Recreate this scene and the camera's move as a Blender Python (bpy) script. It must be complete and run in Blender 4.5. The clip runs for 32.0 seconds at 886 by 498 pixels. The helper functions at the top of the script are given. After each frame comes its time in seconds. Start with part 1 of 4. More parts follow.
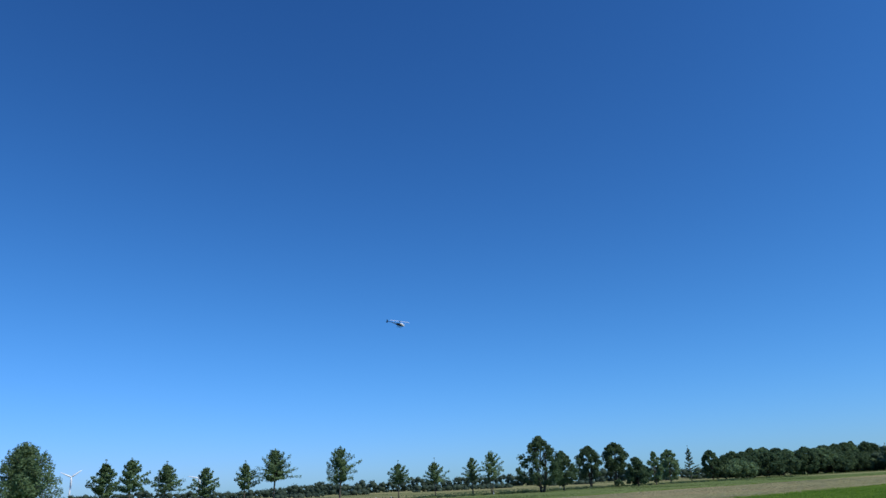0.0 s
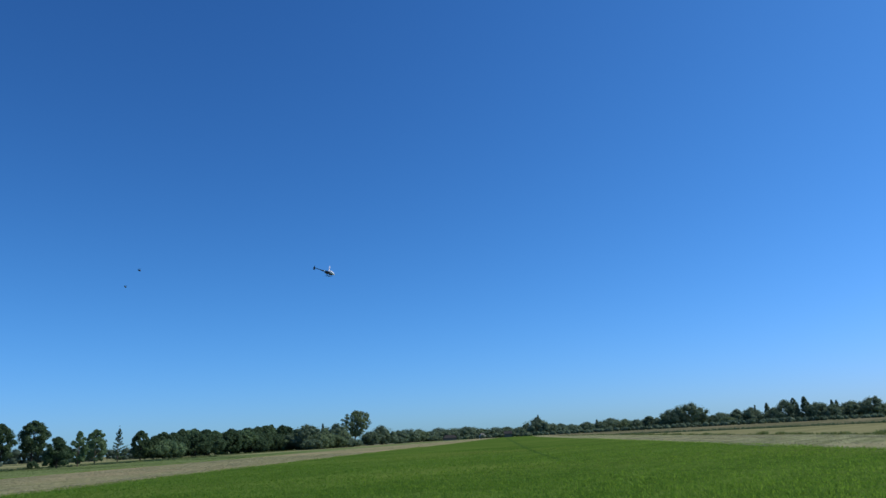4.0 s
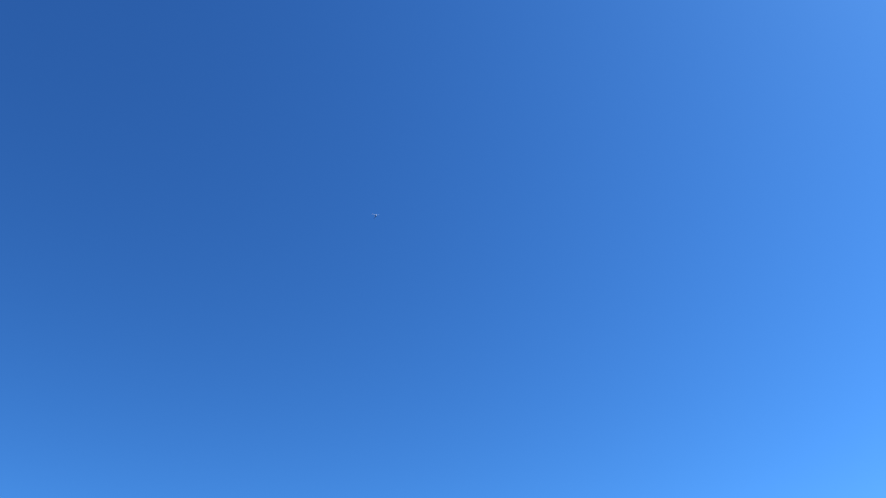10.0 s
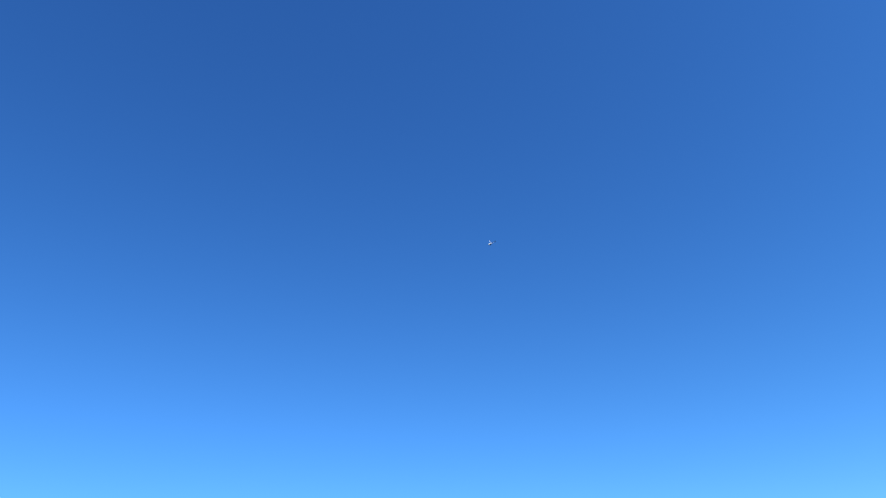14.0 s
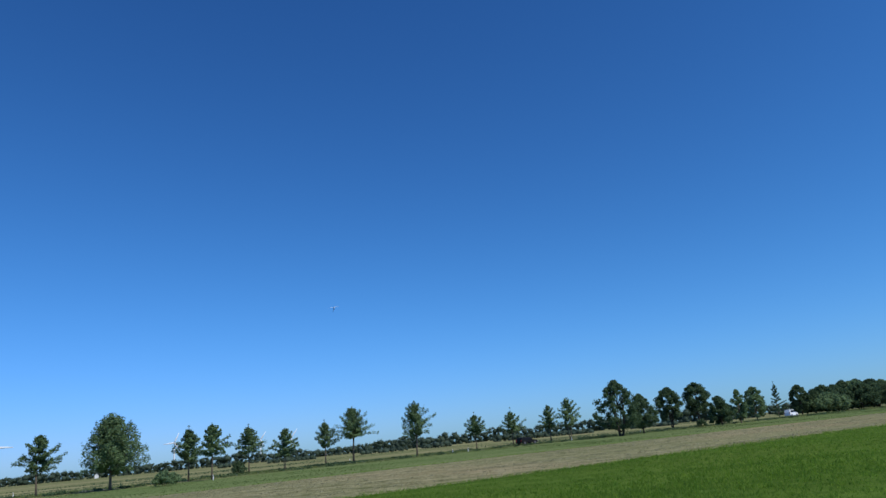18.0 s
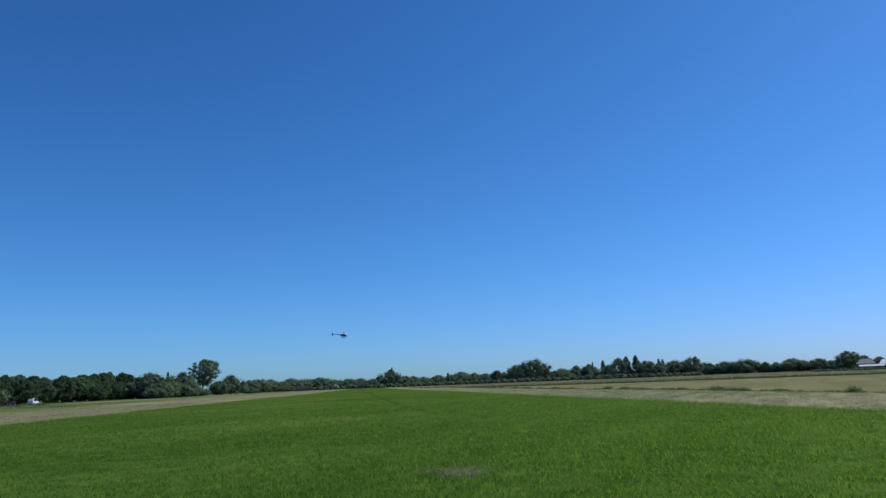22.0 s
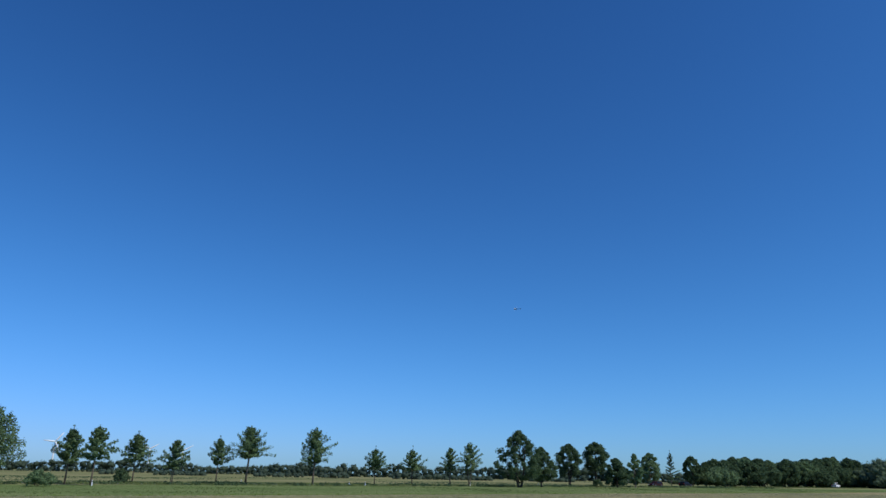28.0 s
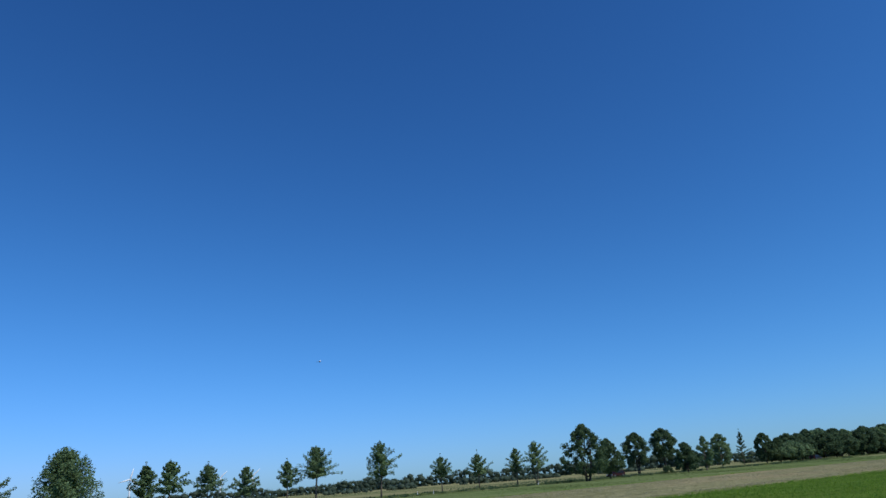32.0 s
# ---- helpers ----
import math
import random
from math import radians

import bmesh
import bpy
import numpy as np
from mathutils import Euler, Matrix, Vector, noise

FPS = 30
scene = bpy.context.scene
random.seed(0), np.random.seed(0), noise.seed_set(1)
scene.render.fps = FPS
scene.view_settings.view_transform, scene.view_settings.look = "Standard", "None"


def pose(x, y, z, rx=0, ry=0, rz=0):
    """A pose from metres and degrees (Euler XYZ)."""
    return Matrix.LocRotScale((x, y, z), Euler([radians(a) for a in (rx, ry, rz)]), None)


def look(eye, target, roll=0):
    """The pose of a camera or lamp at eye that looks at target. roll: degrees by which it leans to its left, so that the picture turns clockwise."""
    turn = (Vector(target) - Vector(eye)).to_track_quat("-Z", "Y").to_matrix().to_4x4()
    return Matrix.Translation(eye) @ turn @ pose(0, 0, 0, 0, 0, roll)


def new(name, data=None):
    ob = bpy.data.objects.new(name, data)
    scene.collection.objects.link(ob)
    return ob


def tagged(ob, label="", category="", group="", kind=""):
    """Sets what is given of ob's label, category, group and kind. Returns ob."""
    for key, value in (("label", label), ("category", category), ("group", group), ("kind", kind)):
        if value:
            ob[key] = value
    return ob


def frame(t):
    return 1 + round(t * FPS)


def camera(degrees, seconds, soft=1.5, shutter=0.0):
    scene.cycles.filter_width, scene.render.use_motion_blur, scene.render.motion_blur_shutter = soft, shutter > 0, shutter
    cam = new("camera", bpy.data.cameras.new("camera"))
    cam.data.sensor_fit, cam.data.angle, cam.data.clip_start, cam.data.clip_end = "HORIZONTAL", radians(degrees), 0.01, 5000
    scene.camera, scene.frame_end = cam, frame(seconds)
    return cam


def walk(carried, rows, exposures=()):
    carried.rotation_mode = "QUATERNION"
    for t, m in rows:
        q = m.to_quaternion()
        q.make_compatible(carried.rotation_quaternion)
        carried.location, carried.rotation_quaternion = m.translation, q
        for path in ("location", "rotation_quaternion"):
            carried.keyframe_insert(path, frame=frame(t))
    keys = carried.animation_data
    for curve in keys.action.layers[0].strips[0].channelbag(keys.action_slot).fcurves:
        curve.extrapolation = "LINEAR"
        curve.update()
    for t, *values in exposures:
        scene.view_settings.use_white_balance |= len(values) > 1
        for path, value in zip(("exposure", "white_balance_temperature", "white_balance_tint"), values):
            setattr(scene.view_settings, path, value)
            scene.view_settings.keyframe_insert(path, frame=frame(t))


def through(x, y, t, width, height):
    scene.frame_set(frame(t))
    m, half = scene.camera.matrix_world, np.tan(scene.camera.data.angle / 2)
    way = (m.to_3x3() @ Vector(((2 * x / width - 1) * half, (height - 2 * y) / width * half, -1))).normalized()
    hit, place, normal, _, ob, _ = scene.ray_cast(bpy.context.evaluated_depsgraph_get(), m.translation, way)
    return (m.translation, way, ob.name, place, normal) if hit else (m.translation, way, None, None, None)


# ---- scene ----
cam = camera(64.56, 32.0)
# seconds, x, y, z, then the turn about x, y, z in degrees
PATH = [
    (0, -1.5, -2, 1.7, 108.74, 2.61, -9.46),
    (0.5, -1.5, -2, 1.7, 108.1, 3.68, -9.62),
    (1, -1.5, -2, 1.7, 107.64, 3.56, -14.78),
    (1.5, -1.5, -2, 1.7, 110.32, 4.84, -17.45),
    (2, -1.5, -2, 1.7, 109.47, 3.36, -20.55),
    (2.5, -1.5, -2, 1.7, 108.99, -1.68, -24.38),
    (3, -1.5, -2, 1.7, 108.97, 1.19, -26.14),
    (3.5, -1.5, -2, 1.7, 106.61, 1.49, -35),
    (4, -1.5, -2, 1.7, 105.1, 2.98, -52.12),
    (4.5, -1.5, -2, 1.7, 106.35, 3.62, -65.01),
    (4.75, -1.45, -1.93, 1.7, 108.06, 3.76, -67.75),
    (5, -1.31, -1.75, 1.7, 110.86, 3.89, -69.97),
    (5.25, -1.15, -1.53, 1.7, 114.06, 3.97, -71.46),
    (5.5, -1, -1.33, 1.7, 117, 4, -72),
    (5.75, -0.88, -1.17, 1.7, 119.97, 4, -72),
    (6, -0.75, -1, 1.7, 123.17, 4, -72),
    (6.25, -0.62, -0.83, 1.7, 125.79, 4, -72),
    (6.5, -0.5, -0.67, 1.7, 127, 4, -72),
    (7, -0.19, -0.25, 1.7, 127, 4, -71),
    (7.5, 0, 0, 1.7, 127.3, 4, -69),
    (8, 0, 0, 1.7, 128.5, 4, -65),
    (8.5, 0, 0, 1.7, 130, 4, -57.5),
    (9, 0, 0, 1.7, 131, 4, -50),
    (9.5, 0, 0, 1.7, 130, 4, -45),
    (10, 0, 0, 1.7, 128.5, 4, -40.5),
    (10.5, 0, 0, 1.7, 127.3, 4, -34),
    (11, 0, 0, 1.7, 126.2, 4, -26.5),
    (11.5, 0, 0, 1.7, 125.5, 4, -18),
    (12, 0, 0, 1.7, 125, 4, -10),
    (12.5, 0, 0, 1.7, 125, 4, -4),
    (13, 0, 0, 1.7, 125, 4, 0.5),
    (13.5, 0, 0, 1.7, 123.4, 4, 4),
    (14.5, 0, 0, 1.7, 116.6, 3, 12),
    (15.5, 0, 0, 1.7, 110.41, 2.07, 15.09),
    (16, 0, 0, 1.7, 107.2, 3.42, 12.98),
    (16.5, 0, 0, 1.7, 107.48, 3.57, 7.5),
    (17, 0, 0, 1.7, 106.99, 3, 1.24),
    (17.5, 0, 0, 1.7, 106.1, 3.93, -1.27),
    (18, 0, 0, 1.7, 105.46, 5.24, -2.89),
    (18.5, 0, 0, 1.7, 104.99, 5.11, -6.41),
    (19, 0, 0, 1.7, 104.5, 4.01, -9.97),
    (19.5, 0, 0, 1.7, 104.09, 3.33, -12.93),
    (20, 0, 0, 1.7, 103.49, 3.77, -18.3),
    (20.5, 0, 0, 1.7, 102.51, 2.87, -28.06),
    (21, 0, 0, 1.7, 101, 4.47, -41.47),
    (21.5, 0, 0, 1.7, 100.1, 2.46, -52.55),
    (22, 0, 0, 1.7, 100.82, 2.18, -63.87),
    (22.5, 0, 0, 1.7, 102.11, 1.9, -71.15),
    (23, 0, 0, 1.7, 102.32, 0.22, -73.23),
    (23.5, 0, 0, 1.7, 102.56, -0.73, -70.78),
    (24, 0, 0, 1.7, 103.57, 1.1, -68.38),
    (24.5, 0, 0, 1.7, 104.55, 2.08, -64.77),
    (25, 0, 0, 1.7, 105.63, 3.25, -56.48),
    (25.5, 0, 0, 1.7, 106.49, 2.46, -47.84),
    (26, 0, 0, 1.7, 107.35, 1.5, -38.63),
    (26.5, 0, 0, 1.7, 107.66, -0.89, -30.26),
    (27.5, 0, 0, 1.7, 107.65, -0.3, -17.6),
    (28.5, 0, 0, 1.7, 107.62, 0.49, -4.32),
    (29, 0, 0, 1.7, 107, 3.89, -0.05),
    (29.5, 0, 0, 1.7, 106.76, 6.82, -1.93),
    (30, 0, 0, 1.7, 108.4, 5.97, -4.22),
    (30.5, 0, 0, 1.7, 109.72, 4.76, -4.6),
    (31, 0, 0, 1.7, 110.04, 4.95, -4.83),
    (31.5, 0, 0, 1.7, 109.21, 4.55, -5.07),
    (32, 0, 0, 1.7, 108.39, 4.2, -5.6),
]
# seconds, stops, white balance in kelvin
LIGHT_STOPS = [
    (0, -0.11, 6430), (1, -0.18, 6430), (2, -0.18, 6430), (3, -0.21, 6440), (4, -0.17, 6480), (5.5, -0.24, 6480), (7, -0.25, 6470), (8, -0.03, 6490), (9, 0.23, 6510), (10, 0.38, 6550), (11, 0.53, 6640),
    (12, 0.61, 6640), (13, 0.59, 6640), (14.5, 0.4, 6560), (16, 0.18, 6500), (17, 0.06, 6490), (18, -0.18, 6480), (19, -0.28, 6470), (20, -0.28, 6470), (21, -0.29, 6470), (22, -0.3, 6480),
    (23, -0.27, 6490), (24, -0.46, 6500), (25, -0.49, 6500), (26, -0.31, 6470), (29, -0.24, 6450), (30, -0.22, 6430), (32, -0.24, 6430),
]
walk(cam, [(t, pose(*row)) for t, *row in PATH], [(t, stops, kelvin, 10) for t, stops, kelvin in LIGHT_STOPS])

# ---- light: clear summer sky, sun from the right ----
SUN_EL, SUN_AZ = radians(50), radians(134)
sun_from = Vector((math.cos(SUN_EL) * math.sin(SUN_AZ), math.cos(SUN_EL) * math.cos(SUN_AZ), math.sin(SUN_EL)))
world = bpy.data.worlds.new("sky")
scene.world = world
world.use_nodes = True
wn, wl = world.node_tree.nodes, world.node_tree.links
wn.clear()
sky = wn.new("ShaderNodeTexSky")
sky.sky_type, sky.sun_disc = "NISHITA", False
sky.sun_elevation, sky.sun_rotation = SUN_EL, SUN_AZ
sky.altitude, sky.air_density, sky.dust_density, sky.ozone_density = 0, 0.85, 0.45, 3.0
level, split, join = wn.new("ShaderNodeMix"), wn.new("ShaderNodeSeparateColor"), wn.new("ShaderNodeCombineColor")
level.data_type, level.blend_type = "RGBA", "MULTIPLY"
level.inputs[0].default_value, level.inputs[7].default_value = 1.0, (0.1, 0.1, 0.1, 1)
bg = wn.new("ShaderNodeBackground")
bg.inputs["Strength"].default_value = 1.0
out = wn.new("ShaderNodeOutputWorld")
wl.new(sky.outputs["Color"], level.inputs[6])
wl.new(level.outputs[2], split.inputs["Color"])
# the clear, deep air: each channel's contrast and gain, and how far the bright haze over the horizon is held back
for channel, power, gain, hold in (("Red", 1.33, 0.735, 6.0), ("Green", 1.40, 2.04, 1.35), ("Blue", 1.19, 1.954, 9.03)):
    deep, lift, part_of, share, top = [wn.new("ShaderNodeMath") for k in range(5)]
    deep.operation, lift.operation, part_of.operation, share.operation, top.operation = "POWER", "MULTIPLY", "ADD", "DIVIDE", "MULTIPLY"
    deep.inputs[1].default_value, lift.inputs[1].default_value, part_of.inputs[1].default_value, top.inputs[1].default_value = power, gain, hold, hold
    wl.new(split.outputs[channel], deep.inputs[0])
    wl.new(deep.outputs[0], lift.inputs[0])
    wl.new(lift.outputs[0], part_of.inputs[0])
    wl.new(lift.outputs[0], share.inputs[0])
    wl.new(part_of.outputs[0], share.inputs[1])
    wl.new(share.outputs[0], top.inputs[0])
    wl.new(top.outputs[0], join.inputs[channel])
wl.new(join.outputs["Color"], bg.inputs["Color"])
wl.new(bg.outputs["Background"], out.inputs["Surface"])
sun = new("sun", bpy.data.lights.new("sun", "SUN"))
sun.data.energy, sun.data.angle, sun.data.color = 4.0, radians(0.5), (1.0, 0.975, 0.89)
sun.matrix_world = look(sun_from * 100, (0, 0, 0))


# ---- materials ----
def material(name, rough=0.7, metal=0.0):
    m = bpy.data.materials.new(name)
    m.use_nodes = True
    b = m.node_tree.nodes["Principled BSDF"]
    b.inputs["Roughness"].default_value, b.inputs["Metallic"].default_value = rough, metal
    return m, m.node_tree.nodes, m.node_tree.links, b


def noise_at(n, l, scale, detail=4, stretch=(1, 1, 1), turn=0.0, space="Object"):
    co, mp, tx = n.new("ShaderNodeTexCoord"), n.new("ShaderNodeMapping"), n.new("ShaderNodeTexNoise")
    mp.inputs["Scale"].default_value, mp.inputs["Rotation"].default_value = stretch, (0, 0, turn)
    tx.inputs["Scale"].default_value, tx.inputs["Detail"].default_value = scale, detail
    l.new(co.outputs[space], mp.inputs["Vector"])
    l.new(mp.outputs["Vector"], tx.inputs["Vector"])
    return tx.outputs["Fac"]


def ramp(n, l, fac, stops):
    r = n.new("ShaderNodeValToRGB")
    while len(r.color_ramp.elements) < len(stops):
        r.color_ramp.elements.new(0.5)
    for e, (at, col) in zip(r.color_ramp.elements, stops):
        e.position, e.color = at, (*col, 1)
    l.new(fac, r.inputs["Fac"])
    return r.outputs["Color"]


def blend(n, l, fac, a, b, how="MIX"):
    m = n.new("ShaderNodeMix")
    m.data_type, m.blend_type = "RGBA", how
    for value, sock in ((fac, m.inputs[0]), (a, m.inputs[6]), (b, m.inputs[7])):
        if isinstance(value, (float, int)):
            sock.default_value = value
        elif isinstance(value, tuple):
            sock.default_value = (*value, 1)
        else:
            l.new(value, sock)
    return m.outputs[2]


def bump(n, l, b, fac, strength, distance):
    k = n.new("ShaderNodeBump")
    k.inputs["Strength"].default_value, k.inputs["Distance"].default_value = strength, distance
    l.new(fac, k.inputs["Height"])
    l.new(k.outputs["Normal"], b.inputs["Normal"])


def land_material(name, dark, mid, light, fine=2.0, patch=0.08, streak=None, rough=0.9, depth=0.1, mottle=0.0, spread=0.2):
    """Ground cover: fine tufts, wide patches, and streaks along the strips where the ground was worked."""
    m, n, l, b = material(name, rough)
    a = ramp(n, l, noise_at(n, l, fine, 6), [(0.5 - spread, dark), (0.5, mid), (0.5 + spread, light)])
    p = ramp(n, l, noise_at(n, l, patch, 3), [(0.35, dark), (0.65, light)])
    c = blend(n, l, 0.45, a, p)
    if mottle:
        # tufts a stride across, and wide dry patches
        c = blend(n, l, mottle, c, ramp(n, l, noise_at(n, l, 0.9, 3), [(0.38, dark), (0.62, light)]))
        c = blend(n, l, ramp(n, l, noise_at(n, l, 0.035, 3), [(0.48, (0, 0, 0)), (0.68, (0.45, 0.45, 0.45))]), c, tuple(v * k for v, k in zip(light, (1.25, 0.93, 1.1))))
    if streak:
        s = ramp(n, l, noise_at(n, l, streak[0], 4, (0.1, 1, 1), -STRIP), [(0.4, dark), (0.6, light)])
        c = blend(n, l, streak[1], c, s)
    l.new(c, b.inputs["Base Color"])
    b.inputs["Specular IOR Level"].default_value = 0.0
    bump(n, l, b, noise_at(n, l, fine * 2.5, 5), 0.8, depth)
    return m


STRIP = radians(31)      # the long field strips run this far from the x axis
MEADOW = land_material("meadow", (0.068, 0.106, 0.034), (0.156, 0.162, 0.070), (0.32, 0.28, 0.15), 0.35, 0.06, (0.06, 0.7), depth=0.05)
GRASS = land_material("cut_grass", (0.031, 0.072, 0.010), (0.062, 0.120, 0.0175), (0.115, 0.178, 0.034), 3.0, 0.07, (0.25, 0.25), depth=0.05, mottle=0.4)
VERGE = land_material("verge_grass", (0.070, 0.120, 0.033), (0.128, 0.178, 0.058), (0.205, 0.228, 0.102), 1.5, 0.07, (0.15, 0.35), depth=0.06)
HAY = land_material("mown_hay", (0.068, 0.086, 0.030), (0.205, 0.194, 0.090), (0.39, 0.352, 0.195), 1.6, 0.5, (0.8, 0.25), depth=0.3, mottle=0.25, spread=0.1)
STRAW = land_material("dry_field", (0.135, 0.138, 0.058), (0.195, 0.185, 0.086), (0.27, 0.248, 0.126), 1.5, 0.05, (0.2, 0.35), depth=0.05)
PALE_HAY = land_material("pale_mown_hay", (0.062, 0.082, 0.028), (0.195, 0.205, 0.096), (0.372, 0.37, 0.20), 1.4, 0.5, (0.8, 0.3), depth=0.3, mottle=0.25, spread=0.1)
REED = land_material("reed_band", (0.075, 0.090, 0.040), (0.150, 0.132, 0.072), (0.215, 0.180, 0.108), 1.0, 0.03, (0.10, 0.65), depth=0.06)
TRACK = land_material("pressed_grass", (0.026, 0.062, 0.012), (0.044, 0.090, 0.018), (0.075, 0.13, 0.03), 5.0, 0.09, depth=0.04)
SOIL = land_material("bare_soil", (0.17, 0.12, 0.055), (0.30, 0.225, 0.115), (0.42, 0.335, 0.185), 8.0, 1.0)


def leaf_material(name, dark, light, through=0.25):
    m, n, l, b = material(name, 0.62)
    g, o = n.new("ShaderNodeNewGeometry"), n.new("ShaderNodeObjectInfo")
    c = ramp(n, l, g.outputs["Random Per Island"], [(0.0, dark), (1.0, light)])
    c = blend(n, l, 0.35, c, ramp(n, l, o.outputs["Random"], [(0.0, dark), (1.0, light)]))
    l.new(c, b.inputs["Base Color"])
    b.inputs["Specular IOR Level"].default_value = 0.16
    t, mix = n.new("ShaderNodeBsdfTranslucent"), n.new("ShaderNodeMixShader")
    l.new(c, t.inputs["Color"])
    mix.inputs["Fac"].default_value = through
    l.new(b.outputs["BSDF"], mix.inputs[1])
    l.new(t.outputs["BSDF"], mix.inputs[2])
    l.new(mix.outputs["Shader"], n["Material Output"].inputs["Surface"])
    return m


LEAF = leaf_material("broad_leaf", (0.110, 0.178, 0.076), (0.228, 0.320, 0.156), 0.5)
LEAF_DARK = leaf_material("dark_leaf", (0.060, 0.104, 0.046), (0.128, 0.190, 0.090), 0.5)
LEAF_PALE = leaf_material("willow_leaf", (0.135, 0.185, 0.09), (0.23, 0.295, 0.15), 0.55)
# haze over distance is put into these greyer, bluer leaf colours
LEAF_FAR_HAZED = leaf_material("far_leaf_hazed", (0.125, 0.180, 0.105), (0.205, 0.265, 0.160), 0.55)
# the belts' aerial haze is mixed into this blue-tinted green
LEAF_BELT_HAZED = leaf_material("far_wood_leaf_hazed", (0.092, 0.134, 0.090), (0.146, 0.196, 0.136), 0.6)
BLADE = leaf_material("grass_blade", (0.078, 0.180, 0.016), (0.30, 0.43, 0.055), 0.68)
VERGE_BLADE = leaf_material("verge_blade", (0.105, 0.165, 0.038), (0.25, 0.28, 0.10), 0.45)
STALK = leaf_material("hay_stalk", (0.19, 0.185, 0.095), (0.44, 0.415, 0.26), 0.35)


def plain(name, col, rough=0.6, metal=0.0, wear=0.15, scale=6.0, gloss=0.5):
    m, n, l, b = material(name, rough, metal)
    f = noise_at(n, l, scale, 5)
    low = tuple(max(0.0, v * (1 - wear)) for v in col)
    high = tuple(min(1.0, v * (1 + wear)) for v in col)
    l.new(ramp(n, l, f, [(0.3, low), (0.7, high)]), b.inputs["Base Color"])
    b.inputs["Specular IOR Level"].default_value = gloss
    return m


BARK = plain("bark", (0.13, 0.10, 0.07), 0.9, wear=0.4, scale=9)
BARK_DARK = plain("dark_bark", (0.045, 0.037, 0.028), 0.9, wear=0.4, scale=9)
ASPHALT = plain("asphalt", (0.11, 0.108, 0.105), 0.9, wear=0.25, scale=1.5)
WHITE = plain("white_coat", (0.78, 0.79, 0.80), 0.45, wear=0.05)
CAR_BLACK = plain("black_paint", (0.008, 0.008, 0.008), 0.5, wear=0.2, gloss=0.15)
CAR_WHITE = plain("white_paint", (0.80, 0.80, 0.79), 0.25, wear=0.03)
CAR_RED = plain("red_paint", (0.030, 0.010, 0.009), 0.6, wear=0.15, gloss=0.1)
GLASS = plain("tinted_glass", (0.012, 0.013, 0.014), 0.2, wear=0.1, gloss=0.15)
RUBBER = plain("tyre_rubber", (0.02, 0.02, 0.02), 0.85)
STEEL = plain("bare_metal", (0.45, 0.46, 0.48), 0.35, 1.0)
RIM = plain("wheel_rim", (0.10, 0.10, 0.105), 0.5, wear=0.1, gloss=0.2)
LAMP_RED = plain("red_lens", (0.35, 0.02, 0.02), 0.2)
LAMP_CLEAR = plain("clear_lens", (0.7, 0.7, 0.68), 0.12)
ROOF_GREY = plain("fibre_roof", (0.17, 0.16, 0.145), 0.8, wear=0.15, scale=0.6, gloss=0.1)
ROOF_PALE = plain("pale_sheet_roof", (0.70, 0.70, 0.70), 0.6, wear=0.08, scale=0.5, gloss=0.1)
ROOF_LILAC = plain("grey_tile_roof", (0.27, 0.255, 0.245), 0.8, wear=0.12, scale=0.6, gloss=0.1)
ROOF_RED = plain("tile_roof", (0.085, 0.050, 0.040), 0.85, wear=0.2, scale=1.0, gloss=0.1)
ROOF_DARK = plain("tarred_roof", (0.05, 0.046, 0.042), 0.9, wear=0.2, scale=0.6, gloss=0.05)
BRICK = plain("brick_wall", (0.24, 0.12, 0.08), 0.85, wear=0.2, scale=1.0, gloss=0.1)
RENDERED = plain("rendered_wall", (0.70, 0.69, 0.66), 0.85, wear=0.06, scale=1.0, gloss=0.1)
WOOD = plain("grey_wood", (0.17, 0.15, 0.12), 0.85, wear=0.3, scale=3, gloss=0.1)
CARBON = plain("black_carbon", (0.018, 0.018, 0.02), 0.35, wear=0.2)
BLADE_WHITE = plain("pale_rotor_blade", (0.72, 0.73, 0.75), 0.3, wear=0.05)


# ---- helpers for meshes ----
def mesh_from(name, verts, faces, mat, smooth=False):
    me = bpy.data.meshes.new(name)
    me.from_pydata(verts, [], faces)
    me.materials.append(mat)
    if smooth:
        me.polygons.foreach_set("use_smooth", [True] * len(me.polygons))
    return me


def part(name, bm, mat, parent, label="", smooth=False):
    """Links a bmesh or a mesh as ONE mesh object under a thing or a part."""
    if isinstance(bm, bmesh.types.BMesh):
        me = bpy.data.meshes.new(name)
        bm.to_mesh(me)
        bm.free()
        me.materials.append(mat)
        if smooth:
            me.polygons.foreach_set("use_smooth", [True] * len(me.polygons))
    else:
        me = bm
    ob = new(name, me)
    ob.parent = parent
    return tagged(ob, label) if label else ob


def empty(name, m, label, category, group="", kind=""):
    ob = new(name)
    ob.empty_display_size = 0.3
    ob.matrix_world = m
    return tagged(ob, label, category, group, kind)


def box(sx, sy, sz, at=(0, 0, 0), bevel=0.0):
    bm = bmesh.new()
    bmesh.ops.create_cube(bm, size=1)
    bmesh.ops.scale(bm, vec=(sx, sy, sz), verts=bm.verts)
    bmesh.ops.translate(bm, vec=at, verts=bm.verts)
    if bevel:
        bmesh.ops.bevel(bm, geom=bm.edges[:], offset=bevel, segments=2, affect="EDGES")
    return bm


